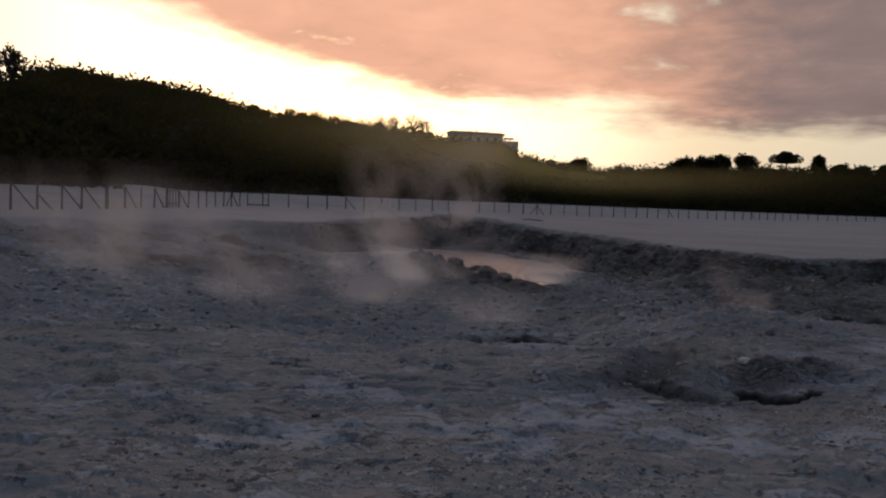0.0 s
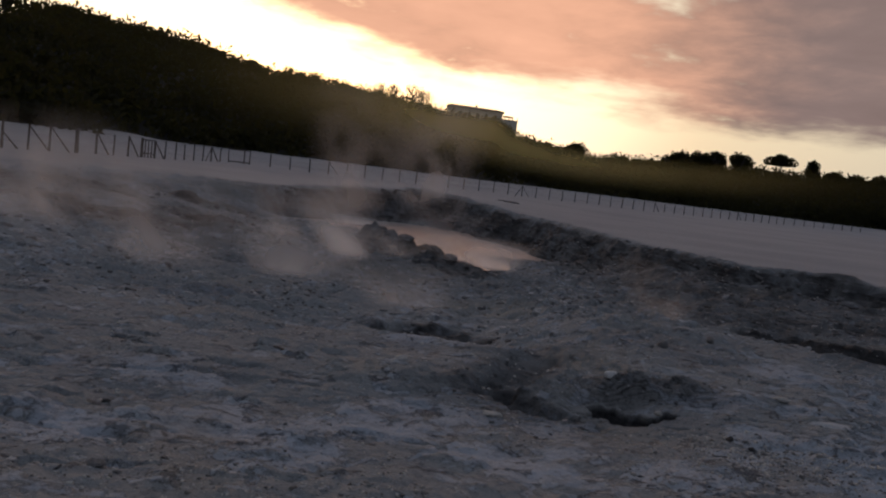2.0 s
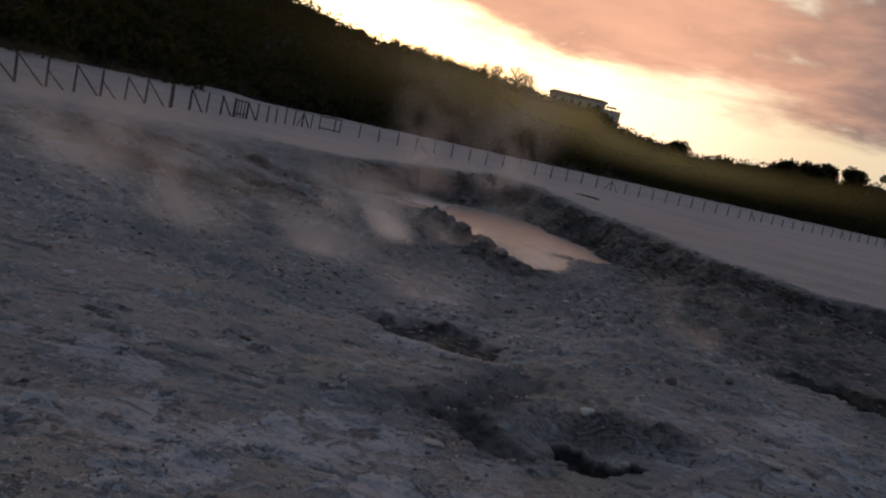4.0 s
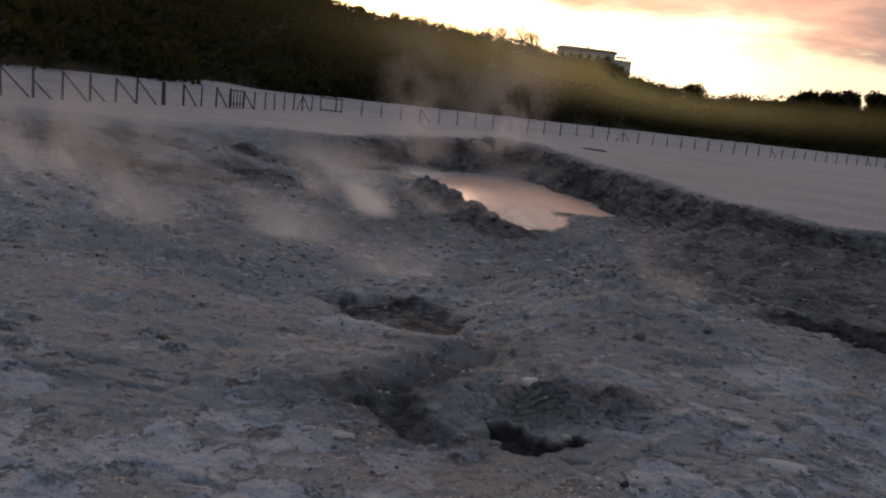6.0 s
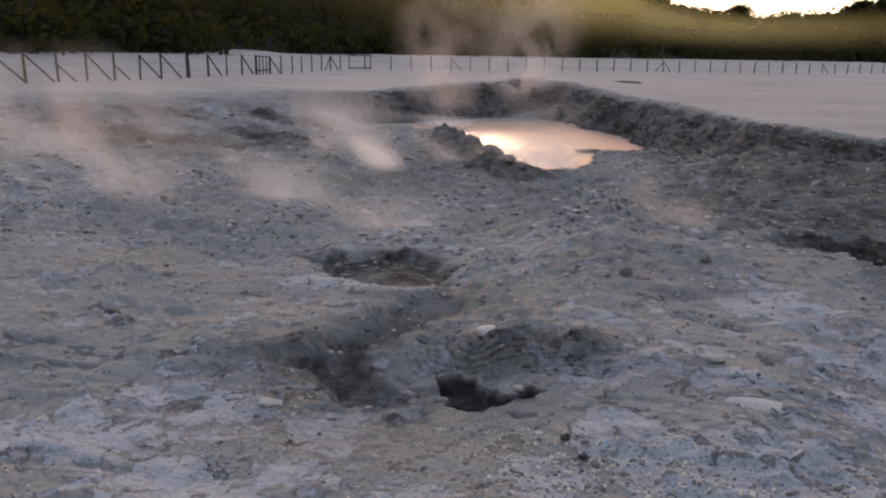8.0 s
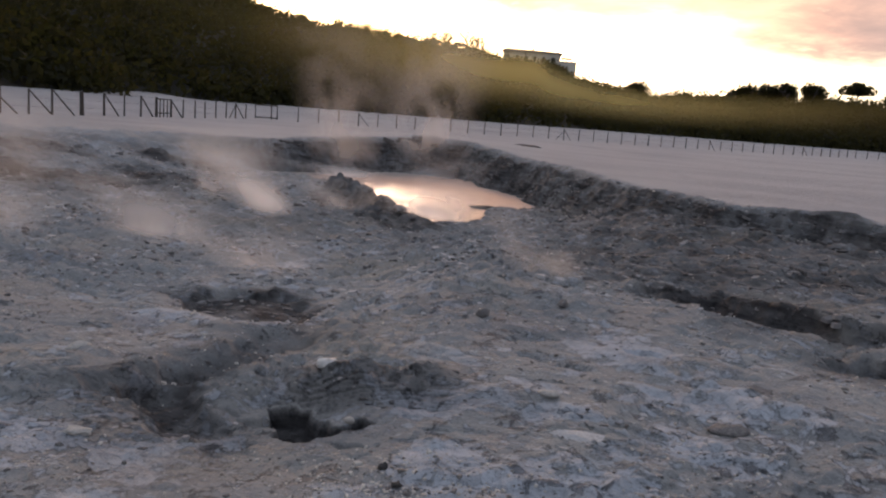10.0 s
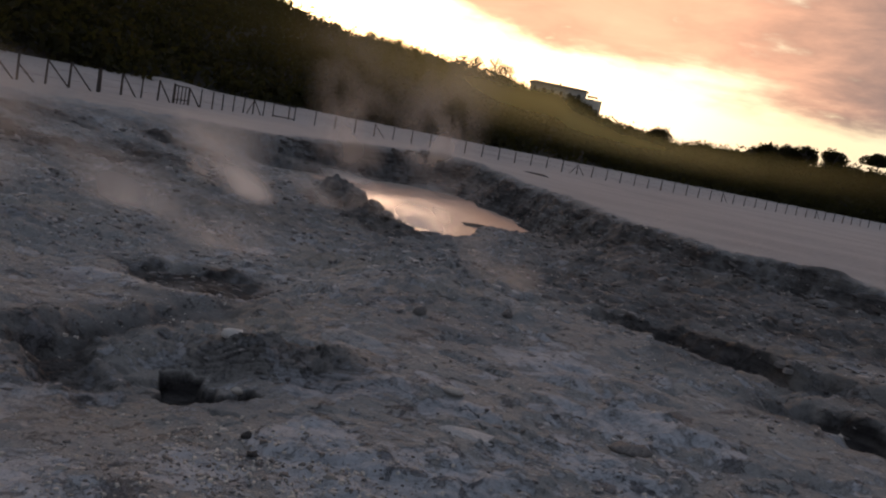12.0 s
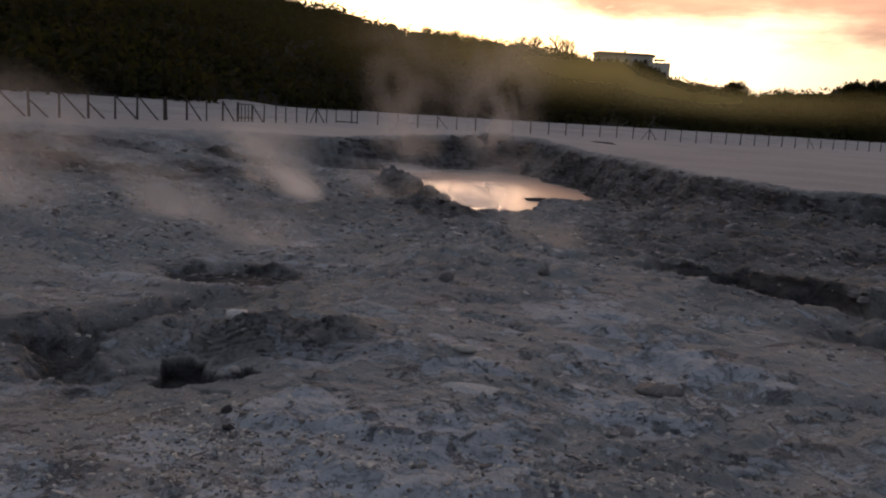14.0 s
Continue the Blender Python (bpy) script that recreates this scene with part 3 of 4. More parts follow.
def woodland():
    rng = np.random.default_rng(4)
    all_v = []
    for k in range(5200):
        az = rng.uniform(-62, 40)
        s = rng.random() ** 1.1 * 1.0
        x, y, z = (float(v) for v in hill_point(np.array(az), np.array(s)))
        rad = rng.uniform(1.6, 3.4)
        h = rad * rng.uniform(0.7, 1.05)
        if -3.2 < az < 3.0 and s > 0.86:
            rad, h = rad * 0.5, h * 0.4
        all_v.append(leaf_cloud(rng, np.array([x, y, z + h * 0.35]), rad, h, 50, 0.46))
    # crest: low uneven shrubs against the sky
    for k in range(520):
        az = rng.uniform(-48, 34)
        if -3.0 < az < 3.2:
            continue
        x, y, z = (float(v) for v in hill_point(np.array(az), np.array(rng.uniform(0.96, 1.03))))
        rad = rng.uniform(0.7, 2.3) * (1.25 if az > 12 else 0.9)
        all_v.append(leaf_cloud(rng, np.array([x, y, z + rad * 0.45]), rad, rad * rng.uniform(0.6, 1.2), 44, 0.42))
    v = np.concatenate(all_v)
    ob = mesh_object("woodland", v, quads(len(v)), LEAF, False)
    tagged(ob, "dense dark evergreen scrub and trees covering the hillside", "trees", kind="stuff")


woodland()

# ---------------------------------------------------------------- trees on the crest


def tube(verts, faces, a, b, ra, rb, sides=5):
    a, b = Vector(a), Vector(b)
    d = (b - a).normalized()
    u = d.orthogonal().normalized()
    w = d.cross(u)
    base = len(verts)
    for p, r in ((a, ra), (b, rb)):
        for k in range(sides):
            t = 2 * math.pi * k / sides
            verts.append(tuple(p + (u * math.cos(t) + w * math.sin(t)) * r))
    for k in range(sides):
        j = (k + 1) % sides
        faces.append((base + k, base + j, base + sides + j, base + sides + k))


def limbs(rng, verts, faces, start, way, length, radius, depth, tips, spread=0.55):
    end = start + way * length
    tube(verts, faces, start, end, radius, radius * 0.65, 6 if depth > 1 else 4)
    if depth == 0:
        tips.append(end)
        return
    for k in range(3 if depth > 1 else 4):
        turn = Vector(rng.normal(size=3)) * spread
        w = (way + turn + Vector((0, 0, 0.18))).normalized()
        limbs(rng, verts, faces, start + way * length * rng.uniform(0.6, 1.0), w, length * rng.uniform(0.55, 0.8), radius * 0.6, depth - 1, tips, spread)


def crest_tree(name, label, az, rr, height, radius, kind, seed):
    """A tree on the crest: kind is leafy, bare or umbrella."""
    rng = np.random.default_rng(seed)
    a = radians(az)
    x, y = O.x + rr * math.sin(a), O.y + rr * math.cos(a)
    crest = float(np.interp(az, RIDGE_AZ, RIDGE_R))
    foot = float(np.interp(az, FOOT_AZ, FOOT_R))
    z = float(hill_point(np.array(az), np.array((rr - foot * 0.985) / (crest - foot)))[2]) - 0.3
    root = new(name)
    root.location = (x, y, z)
    verts, faces, tips = [], [], []
    if kind == "umbrella":
        tube(verts, faces, (0, 0, 0), (0.25, 0, height * 0.62), 0.28, 0.2, 8)
        for k in range(9):
            t = k * 2.4
            tip = Vector((math.cos(t) * radius * 0.62, math.sin(t) * radius * 0.62, height * 0.86))
            tube(verts, faces, (0.25, 0, height * 0.6), tip, 0.12, 0.05, 5)
        v = leaf_cloud(rng, np.array([0, 0, height * 0.78]), radius, height * 0.30, 2200, 0.34)
        v[:, 2] = np.maximum(v[:, 2], height * 0.68 - 0.25 * rng.random(len(v)))
    else:
        trunk = height * (0.28 if seed == 3 else 0.16 if kind == "leafy" else 0.22)
        depth = 3 if kind == "leafy" else 4
        limbs(rng, verts, faces, Vector((0, 0, 0)), Vector((0.04, 0, 1)), trunk, 0.04 * height, depth, tips, 0.42 if kind == "leafy" else 0.5)
        pts = np.array([tuple(t) for t in tips])
        scale = np.array([radius, radius, (height - trunk) / 2])
        lo, hi = pts.min(0), pts.max(0)
        mid = (lo + hi) / 2
        fit = scale / np.maximum((hi - lo) / 2, 0.1)
        goal = np.array([0, 0, (height + trunk) / 2])
        vv = np.array(verts)
        up = np.clip((vv[:, 2:3] - trunk * 0.6) / max(trunk * 0.6, 0.1), 0, 1)
        moved = (vv - mid) * fit * 0.8 + goal
        verts = [tuple(p) for p in vv * (1 - up) + moved * up]
        way = rng.normal(size=pts.shape)
        way /= np.linalg.norm(way, axis=1)[:, None]
        pts = goal + way * ((0.35 if seed > 3 else 0.5) + 0.42 * rng.random((len(pts), 1))) * scale
        bits = []
        if kind == "leafy":
            for p in pts:
                bits.append(leaf_cloud(rng, p, radius * (0.40 if seed > 3 else 0.21), radius * (0.33 if seed > 3 else 0.17), 60 if seed > 3 else 44, 0.34 if seed > 3 else 0.24))
        else:
            for p in pts:
                bits.append(leaf_cloud(rng, p, radius * 0.24, radius * 0.24, 8, 0.17))
        if kind == "leafy" and seed > 3:
            bits.append(leaf_cloud(rng, goal - np.array([0, 0, height * 0.1]), radius * 0.8, (height - trunk) * 0.42, 420, 0.4))
        v = np.concatenate(bits)
    wood = mesh_object("trunk", verts, faces, WOOD if kind != "bare" else BARE, True, root)
    crown = mesh_object("crown", v, quads(len(v)), LEAF if kind != "bare" else BARE, False, root)
    return tagged(root, label, "tree", "trees on the crest")


LEAFY = "dark broad-leaved tree on the hill crest against the sunset"
TWIGGY = "bare winter tree with fine twigs on the hill crest"
crest_tree("tree", "tall open-crowned tree standing above the hill crest", -32.1, 184, 10.0, 4.2, "leafy", 3)
for az, rr, h, rad, kind, seed in (
        (-37.0, 170, 6.0, 3.2, "leafy", 4), (-28.4, 196, 3.2, 2.6, "leafy", 5), (-23.0, 218, 2.8, 1.6, "leafy", 6),
        (-21.0, 228, 3.0, 2.0, "leafy", 7), (-16.6, 250, 4.4, 2.0, "leafy", 8), (-14.2, 262, 5.6, 2.6, "bare", 9),
        (-12.2, 275, 6.2, 3.4, "bare", 10), (-10.0, 290, 5.6, 3.0, "bare", 11), (-7.6, 302, 8.0, 4.0, "bare", 12),
        (-6.6, 306, 8.4, 3.8, "bare", 13), (-5.0, 316, 10.4, 5.4, "bare", 14), (-4.2, 318, 9.4, 4.4, "bare", 15),
        (7.2, 288, 6.6, 4.8, "leafy", 16), (10.5, 262, 2.8, 2.4, "leafy", 17), (12.2, 252, 2.6, 2.4, "leafy", 18),
        (13.9, 244, 6.0, 3.2, "leafy", 32), (14.7, 242, 7.0, 3.4, "leafy", 19), (15.8, 240, 7.6, 3.8, "leafy", 20), (17.0, 240, 7.8, 3.4, "leafy", 21),
        (18.7, 240, 7.8, 3.6, "leafy", 22), (23.2, 238, 7.0, 2.0, "leafy", 23), (24.6, 238, 4.0, 2.6, "leafy", 24),
        (25.8, 238, 4.6, 2.6, "leafy", 25), (27.3, 238, 6.0, 3.2, "leafy", 26), (28.9, 238, 7.2, 3.6, "leafy", 27),
        (31.0, 238, 6.0, 3.6, "leafy", 28)):
    crest_tree("tree", TWIGGY if kind == "bare" else LEAFY, az, rr, h, rad, kind, seed)
crest_tree("umbrella_pine", "umbrella pine with a flat dark crown on the crest", 21.2, 236, 7.0, 3.5, "umbrella", 31)

# ---------------------------------------------------------------- house on the crest


def box(bm, x0, x1, y0, y1, z0, z1, bevel=0.0):
    m = Matrix.Translation(((x0 + x1) / 2, (y0 + y1) / 2, (z0 + z1) / 2)) @ Matrix.Diagonal((x1 - x0, y1 - y0, z1 - z0, 1))
    r = bmesh.ops.create_cube(bm, size=1.0, matrix=m)
    if bevel:
        edges = {e for v in r["verts"] for e in v.link_edges}
        bmesh.ops.bevel(bm, geom=list(edges), offset=bevel, segments=1, affect="EDGES")


def hill_house():
    root = new("house")
    root.location = (1.2, 327, 25.0)
    bm = bmesh.new()
    box(bm, -14.6, 8.6, -4, 5, -1.5, 4.9)
    part("wall", bm, PLASTER, root)
    bm = bmesh.new()
    box(bm, -15.2, 9.3, -4.7, 5.7, 4.9, 5.15)
    a = [bm.verts.new(v) for v in ((-15.2, -4.7, 5.15), (9.3, -4.7, 5.15), (9.3, 5.7, 5.15), (-15.2, 5.7, 5.15), (-13.4, 0.5, 6.5), (7.4, 0.5, 6.0))]
    for f in ((0, 1, 5, 4), (1, 2, 5), (2, 3, 4, 5), (3, 0, 4)):
        bm.faces.new([a[k] for k in f])
    roof = part("roof", bm, ROOF, root, "low hipped tiled roof")
    bm = bmesh.new()
    box(bm, -3.0, -2.2, -0.2, 0.6, 5.6, 7.0)
    part("chimney", bm, PLASTER, roof)
    for k in range(6):
        bm = bmesh.new()
        box(bm, -13 + 3.6 * k, -11.8 + 3.6 * k, -4.06, -3.9, 1.6, 3.4)
        w = part("window", bm, GLASS, root)
        bm = bmesh.new()
        box(bm, -13.15 + 3.6 * k, -11.65 + 3.6 * k, -4.2, -4.0, 1.45, 1.6)
        part("sill", bm, PLASTER, w)
    bm = bmesh.new()
    box(bm, 8.6, 15.2, -3.5, 4.5, -6.5, 1.7)
    part("terrace", bm, PLASTER, root, "pale retaining wall of a terrace")
    for k in range(4):
        bm = bmesh.new()
        box(bm, 9.4 + 1.8 * k, 9.62 + 1.8 * k, -3.2, -2.98, 1.7, 3.5)
        part("pergola_post", bm, WOOD, root)
    bm = bmesh.new()
    box(bm, 9.0, 13.2, -3.6, 3.2, 3.5, 3.75)
    part("pergola_roof", bm, ROOF, root)
    bm = bmesh.new()
    box(bm, 8.6, 15.2, -3.5, -3.3, 1.7, 2.4)
    part("parapet", bm, PLASTER, root)
    return tagged(root, "long low cream house with terrace on the hill crest", "house")


hill_house()

# ---------------------------------------------------------------- fence
# near stretch, post by post: place, share of the height at which its brace starts (0: no brace) and thickness
NEAR_POSTS = [(-31.2, 22.0, 1.0, 1.0), (-30.7, 24.3, 1.0, 1.0), (-30.2, 26.6, 0.6, 1.0), (-29.8, 28.8, 1.0, 1.0), (-29.3, 31.0, 1.0, 1.0),
              (-28.9, 33.2, 0.6, 1.0), (-28.43, 35.31, 1.0, 1.0), (-28.07, 37.08, 1.0, 1.0), (-27.71, 38.85, 1.0, 1.1), (-27.3, 40.9, 0.6, 1.0),
              (-26.9, 42.86, 1.0, 1.0), (-26.49, 44.91, 0.6, 1.0), (-26.08, 46.94, 1.0, 0.9), (-25.72, 48.74, 1.0, 1.0), (-25.2, 51.2, 0.0, 1.9),
              (-25.15, 53.8, 1.0, 1.1), (-25.1, 56.37, 0.0, 0.8), (-25.05, 58.66, 1.0, 1.0), (-25.0, 61.0, 0.0, 1.5), (-24.89, 63.26, 1.0, 1.0),
              (-24.8, 65.23, 0.0, 0.8), (-24.7, 67.33, 0.0, 0.8), (-24.62, 69.2, 0.0, 0.8), (-24.52, 71.3, 0.0, 0.8), (-24.42, 73.38, 0.0, 0.8),
              (-24.32, 75.45, 1.0, 1.0), (-24.2, 77.8, 0.0, 0.8)]
LINE = [(-24.1, 80.2), (8.4, 100.8), (59.0, 142.0), (80.0, 153.0)]


def post_mesh(radius, sides=8):
    bm = bmesh.new()
    bmesh.ops.create_cone(bm, cap_ends=True, segments=sides, radius1=radius * 1.08, radius2=radius * 0.9, depth=1.0, matrix=Matrix.Translation((0, 0, 0.5)))
    for v in bm.verts:
        v.co.x += 0.012 * math.sin(v.co.z * 7)
    bmesh.ops.bevel(bm, geom=[e for e in bm.edges if all(v.co.z > 0.9 for v in e.verts)], offset=radius * 0.2, segments=1, affect="EDGES")
    me = bpy.data.meshes.new("post")
    bm.to_mesh(me)
    bm.free()
    me.materials.append(WOOD)
    return me


def build_fence():
    rng = random.Random(5)
    root = new("fence")
    shift = Vector((NEAR_POSTS[0][0], NEAR_POSTS[0][1], 0))
    root.location = shift
    pole, stick = post_mesh(0.075), post_mesh(0.05, 6)

    def pole_at(name, a, b, mesh, thick=1.0):
        ob = new(name, mesh)
        ob.parent = root
        a, b = Vector(a), Vector(b)
        d = b - a
        ob.matrix_basis = Matrix.Translation(a - shift) @ d.to_track_quat("Z", "Y").to_matrix().to_4x4() @ Matrix.Diagonal((thick, thick, d.length, 1))

    tops = []
    for (x, y, f, thick), (bx, by, *_) in zip(NEAR_POSTS, NEAR_POSTS[1:] + [LINE[0]]):
        z = height_at(x, y)
        h = (1.62 if y < 62 else 1.5) * rng.uniform(0.96, 1.04)
        top = Vector((x + rng.uniform(-0.03, 0.03), y + rng.uniform(-0.03, 0.03), z + h))
        pole_at("post", (x, y, z - 0.25), top, pole, thick)
        tops.append((top, z))
        if f:
            run = Vector((bx - x, by - y, 0)).normalized()
            foot = Vector((x, y, 0)) + run * (1.95 if f == 1.0 else 1.35)
            start = Vector((x, y, z + (h - 0.06) * f)) + run * 0.03
            pole_at("brace", (foot.x, foot.y, height_at(foot.x, foot.y) - 0.1), start, stick, 1.1)
            if y > 75:
                foot = Vector((x, y, 0)) - run * 1.4
                pole_at("brace", (foot.x, foot.y, height_at(foot.x, foot.y) - 0.1), start, stick, 0.9)
    for k, ((ax, ay), (bx, by)) in enumerate(zip(LINE, LINE[1:])):
        length = math.hypot(bx - ax, by - ay)
        n = max(1, round(length / (2.3, 2.55, 2.6)[k]))
        tall = (1.45, 1.4, 1.4)[k]
        run = Vector((bx - ax, by - ay, 0)) / length
        for j in range(n):
            x, y = ax + (bx - ax) * j / n, ay + (by - ay) * j / n
            z = height_at(x, y)
            h = tall * rng.uniform(0.94, 1.05)
            top = Vector((x + rng.uniform(-0.04, 0.04), y + rng.uniform(-0.04, 0.04), z + h))
            pole_at("post", (x, y, z - 0.25), top, pole, rng.uniform(0.7, 0.95))
            tops.append((top, z))
            if (k, j) in ((0, 5), (0, 17), (1, 0), (1, 11), (1, 20)):
                foot = Vector((x, y, 0)) + run * 1.3
                start = Vector((x, y, z + (h - 0.06) * 0.95)) + run * 0.03
                pole_at("brace", (foot.x, foot.y, height_at(foot.x, foot.y) - 0.1), start, stick, 0.8)
                if (k, j) == (1, 0):
                    foot = Vector((x, y, 0)) - run * 1.3
                    pole_at("brace", (foot.x, foot.y, z - 0.1), start, stick, 0.8)
    # gate of close-set stakes and the framed panel at the corner
    for j in range(1, 5):
        x, y = -25.0 + 0.03 * j, 61.0 + 0.55 * j
        z = height_at(x, y)
        pole_at("stake", (x, y, z - 0.2), (x, y, z + 1.5), stick, 0.9 if j < 4 else 1.3)
    for h in (0.35, 1.45):
        pole_at("gate_rail", (-25.0, 61.0, height_at(-25, 61) + h), (-24.9, 63.3, height_at(-24.9, 63.3) + h), stick, 0.9)
    z = height_at(-23, 81)
    for h in (0.18, 1.45):
        pole_at("panel_rail", (-24.1, 80.2, z + h), (-22.1, 81.45, z + h), stick, 1.2)
    pole_at("post", (-22.7, 81.1, z - 0.2), (-22.7, 81.1, z + 1.55), pole, 0.9)
    # plain wire strands
    verts, faces = [], []
    for (a, za), (b, zb) in zip(tops, tops[1:]):
        for f in (0.97, 0.62, 0.3):
            tube(verts, faces, Vector((a.x, a.y, za + (a.z - za) * f)) - shift, Vector((b.x, b.y, zb + (b.z - zb) * f)) - shift, 0.006, 0.006, 3)
    mesh_object("wire", verts, faces, WIRE, True, root)
    return tagged(root, "weathered timber post and wire fence with slanting braces", "fence")


build_fence()

# ---------------------------------------------------------------- stones


def stone_mesh(name, seed, mat, flat=0.6, level=2):
    bm = bmesh.new()
    bmesh.ops.create_icosphere(bm, subdivisions=level, radius=1.0)
    off = Vector((seed * 3.7, seed * 1.3, seed * 2.1))
    for v in bm.verts:
        k = 1 + 0.45 * noise.noise(v.co * 1.3 + off) + 0.28 * noise.noise(v.co * 3.1 + off)
        cell = noise.cell(v.co * 1.2 + off)
        v.co = v.co * (k + 0.06 * cell)
        v.co.z *= flat
    me = bpy.data.meshes.new(name)
    bm.to_mesh(me)
    bm.free()
    me.materials.append(mat)
    me.polygons.foreach_set("use_smooth", [seed % 3 == 0] * len(me.polygons))
    return me


def stone(name, label, x, y, sx, sy, sz, turn, mat, seed, sink=0.3, base=None):
    ob = new(name, stone_mesh(name, seed, mat, 1.0, 3 if sx > 0.2 else 2))
    z = height_at(x, y) if base is None else base
    ob.matrix_basis = pose(x, y, z + sz * (1 - 2 * sink) * 0.6, seed * 5 % 14 - 7, seed * 3 % 12 - 6, turn) @ Matrix.Diagonal((sx, sy, sz, 1))
    return tagged(ob, label, "stone" if name == "stone" else "rock")


stone("stone", "rounded white stone lying beside a vent", 4.04, 8.54, 0.095, 0.06, 0.055, 25, WHITE_STONE, 3, 0.1)
stone("stone", "flat pale slab of crust on the ground", 6.31, 7.64, 0.19, 0.11, 0.026, -20, SLAB_STONE, 5)
stone("stone", "small pale slab of crust on the ground", 6.05, 8.45, 0.10, 0.07, 0.03, 10, PALE_STONE, 6)
stone("stone", "flat pale stone on dusty ground", 2.6, 7.02, 0.10, 0.06, 0.03, 5, PALE_STONE, 7)
stone("stone", "flat pale stone on dusty ground", 1.48, 8.80, 0.11, 0.08, 0.04, 35, PALE_STONE, 8)
stone("stone", "pale stone lodged on the edge of the vent", 4.46, 7.78, 0.05, 0.035, 0.03, 15, PALE_STONE, 9)
stone("stone", "small dark stone on the pale ground", 5.06, 6.62, 0.035, 0.025, 0.025, 0, DARK_STONE, 10)
stone("stone", "small dark stone on the pale ground", -0.85, 5.9, 0.04, 0.03, 0.03, 0, DARK_STONE, 11)
stone("stone", "dark lump of rock on the ground", 5.27, 11.0, 0.09, 0.07, 0.07, 20, GREY_STONE, 12)
stone("stone", "dark lump of rock on the ground", 3.75, 12.25, 0.07, 0.05, 0.05, 70, GREY_STONE, 13)
stone("stone", "dark lump of rock on the ground", 6.25, 11.9, 0.08, 0.06, 0.06, 70, GREY_STONE, 14)
stone("stone", "dark lump of rock on the ground", -0.02, 8.62, 0.10, 0.06, 0.03, 10, DARK_STONE, 15)
stone("stone", "dark crumbling clump of crust on the ground", 7.5, 8.22, 0.17, 0.11, 0.05, 15, GREY_STONE, 33)
stone("stone", "small dark stone on the pale ground", 4.92, 6.84, 0.035, 0.03, 0.03, 40, DARK_STONE, 34)
stone("stone", "small dark stone on the pale ground", -0.15, 4.3, 0.06, 0.045, 0.035, 60, GREY_STONE, 35)
for x, y, sx, sy, sz, seed in ((-1.5, 29.9, 0.34, 0.26, 0.30, 16), (-0.2, 28.2, 0.30, 0.2, 0.14, 17), (0.9, 26.6, 0.36, 0.22, 0.14, 18),
                               (2.4, 26.0, 0.45, 0.24, 0.18, 19), (3.5, 26.6, 0.36, 0.24, 0.14, 20), (1.6, 25.4, 0.4, 0.2, 0.12, 21)):
    stone("rock", "mud-caked grey rock on the pool's edge", x, y, sx, sy, sz, seed * 31, GREY_STONE, seed, 0.35)
stone("rock", "dark flat rock breaking the pool's surface", 3.75, 32.3, 0.55, 0.2, 0.09, 8, DARK_STONE, 22, 0.3, WATER_Z)
stone("rock", "dark slab on the pale flat ground", 4.64, 58.5, 0.9, 0.5, 0.10, 5, DARK_STONE, 26, 0.3)


def rubble():
    """Loose chips of crust all over the near ground."""
    rng = np.random.default_rng(11)
    n = 28000
    r = 4.0 * np.exp(rng.random(n) ** 1.25 * math.log(40 / 4.0))
    a = np.radians(rng.uniform(-48, 46, n))
    x, y = 3.6 + r * np.sin(a), -1.5 + r * np.cos(a)
    keep = fbm(x / 0.9, y / 0.9, 3, 71) > rng.uniform(-0.2, 0.6, n)
    # gravel lying thick in three drifts
    gx = np.concatenate([rng.normal(c, w, k) for c, w, k in ((5.1, 0.55, 900), (7.4, 0.7, 800), (6.4, 1.6, 700))])
    gy = np.concatenate([rng.normal(c, w, k) for c, w, k in ((6.45, 0.35, 900), (6.5, 0.4, 800), (5.6, 0.35, 700))])
    x, y = np.append(x[keep], gx), np.append(y[keep], gy)
    z, _, dust, _ = ground_height(x, y)
    ok = (z > WATER_Z + 0.02) & ~inside(x, y, VENT) & (dust < 0.4)
    x, y, z = x[ok], y[ok], z[ok]
    cube = np.array([(-1, -1, -1), (1, -1, -1), (1, 1, -1), (-1, 1, -1), (-0.7, -0.7, 1), (0.75, -0.6, 0.8), (0.6, 0.7, 1), (-0.7, 0.6, 0.7)])
    quad = np.array([(0, 3, 2, 1), (0, 1, 5, 4), (1, 2, 6, 5), (2, 3, 7, 6), (3, 0, 4, 7), (4, 5, 6, 7)])
    vs, fs = [], []
    for k in range(len(x)):
        s = 0.0060 * math.exp(rng.normal() * 0.42) * (1 + 0.05 * max(0, y[k] - 6))
        c, sn = math.cos(k * 1.7), math.sin(k * 1.7)
        p = cube * (1 + 0.25 * rng.normal(size=(8, 3))) * np.array([s * 1.5, s, s * 0.7])
        p = np.stack([p[:, 0] * c - p[:, 1] * sn, p[:, 0] * sn + p[:, 1] * c, p[:, 2]], 1)
        vs.append(p + (x[k], y[k], z[k] + s * 0.25))
        fs.append(quad + 8 * k)
    ob = mesh_object("rubble", np.concatenate(vs), np.concatenate(fs), RUBBLE, False)
    tagged(ob, "loose grey chips and crumbs of broken crust", "rubble", kind="stuff")


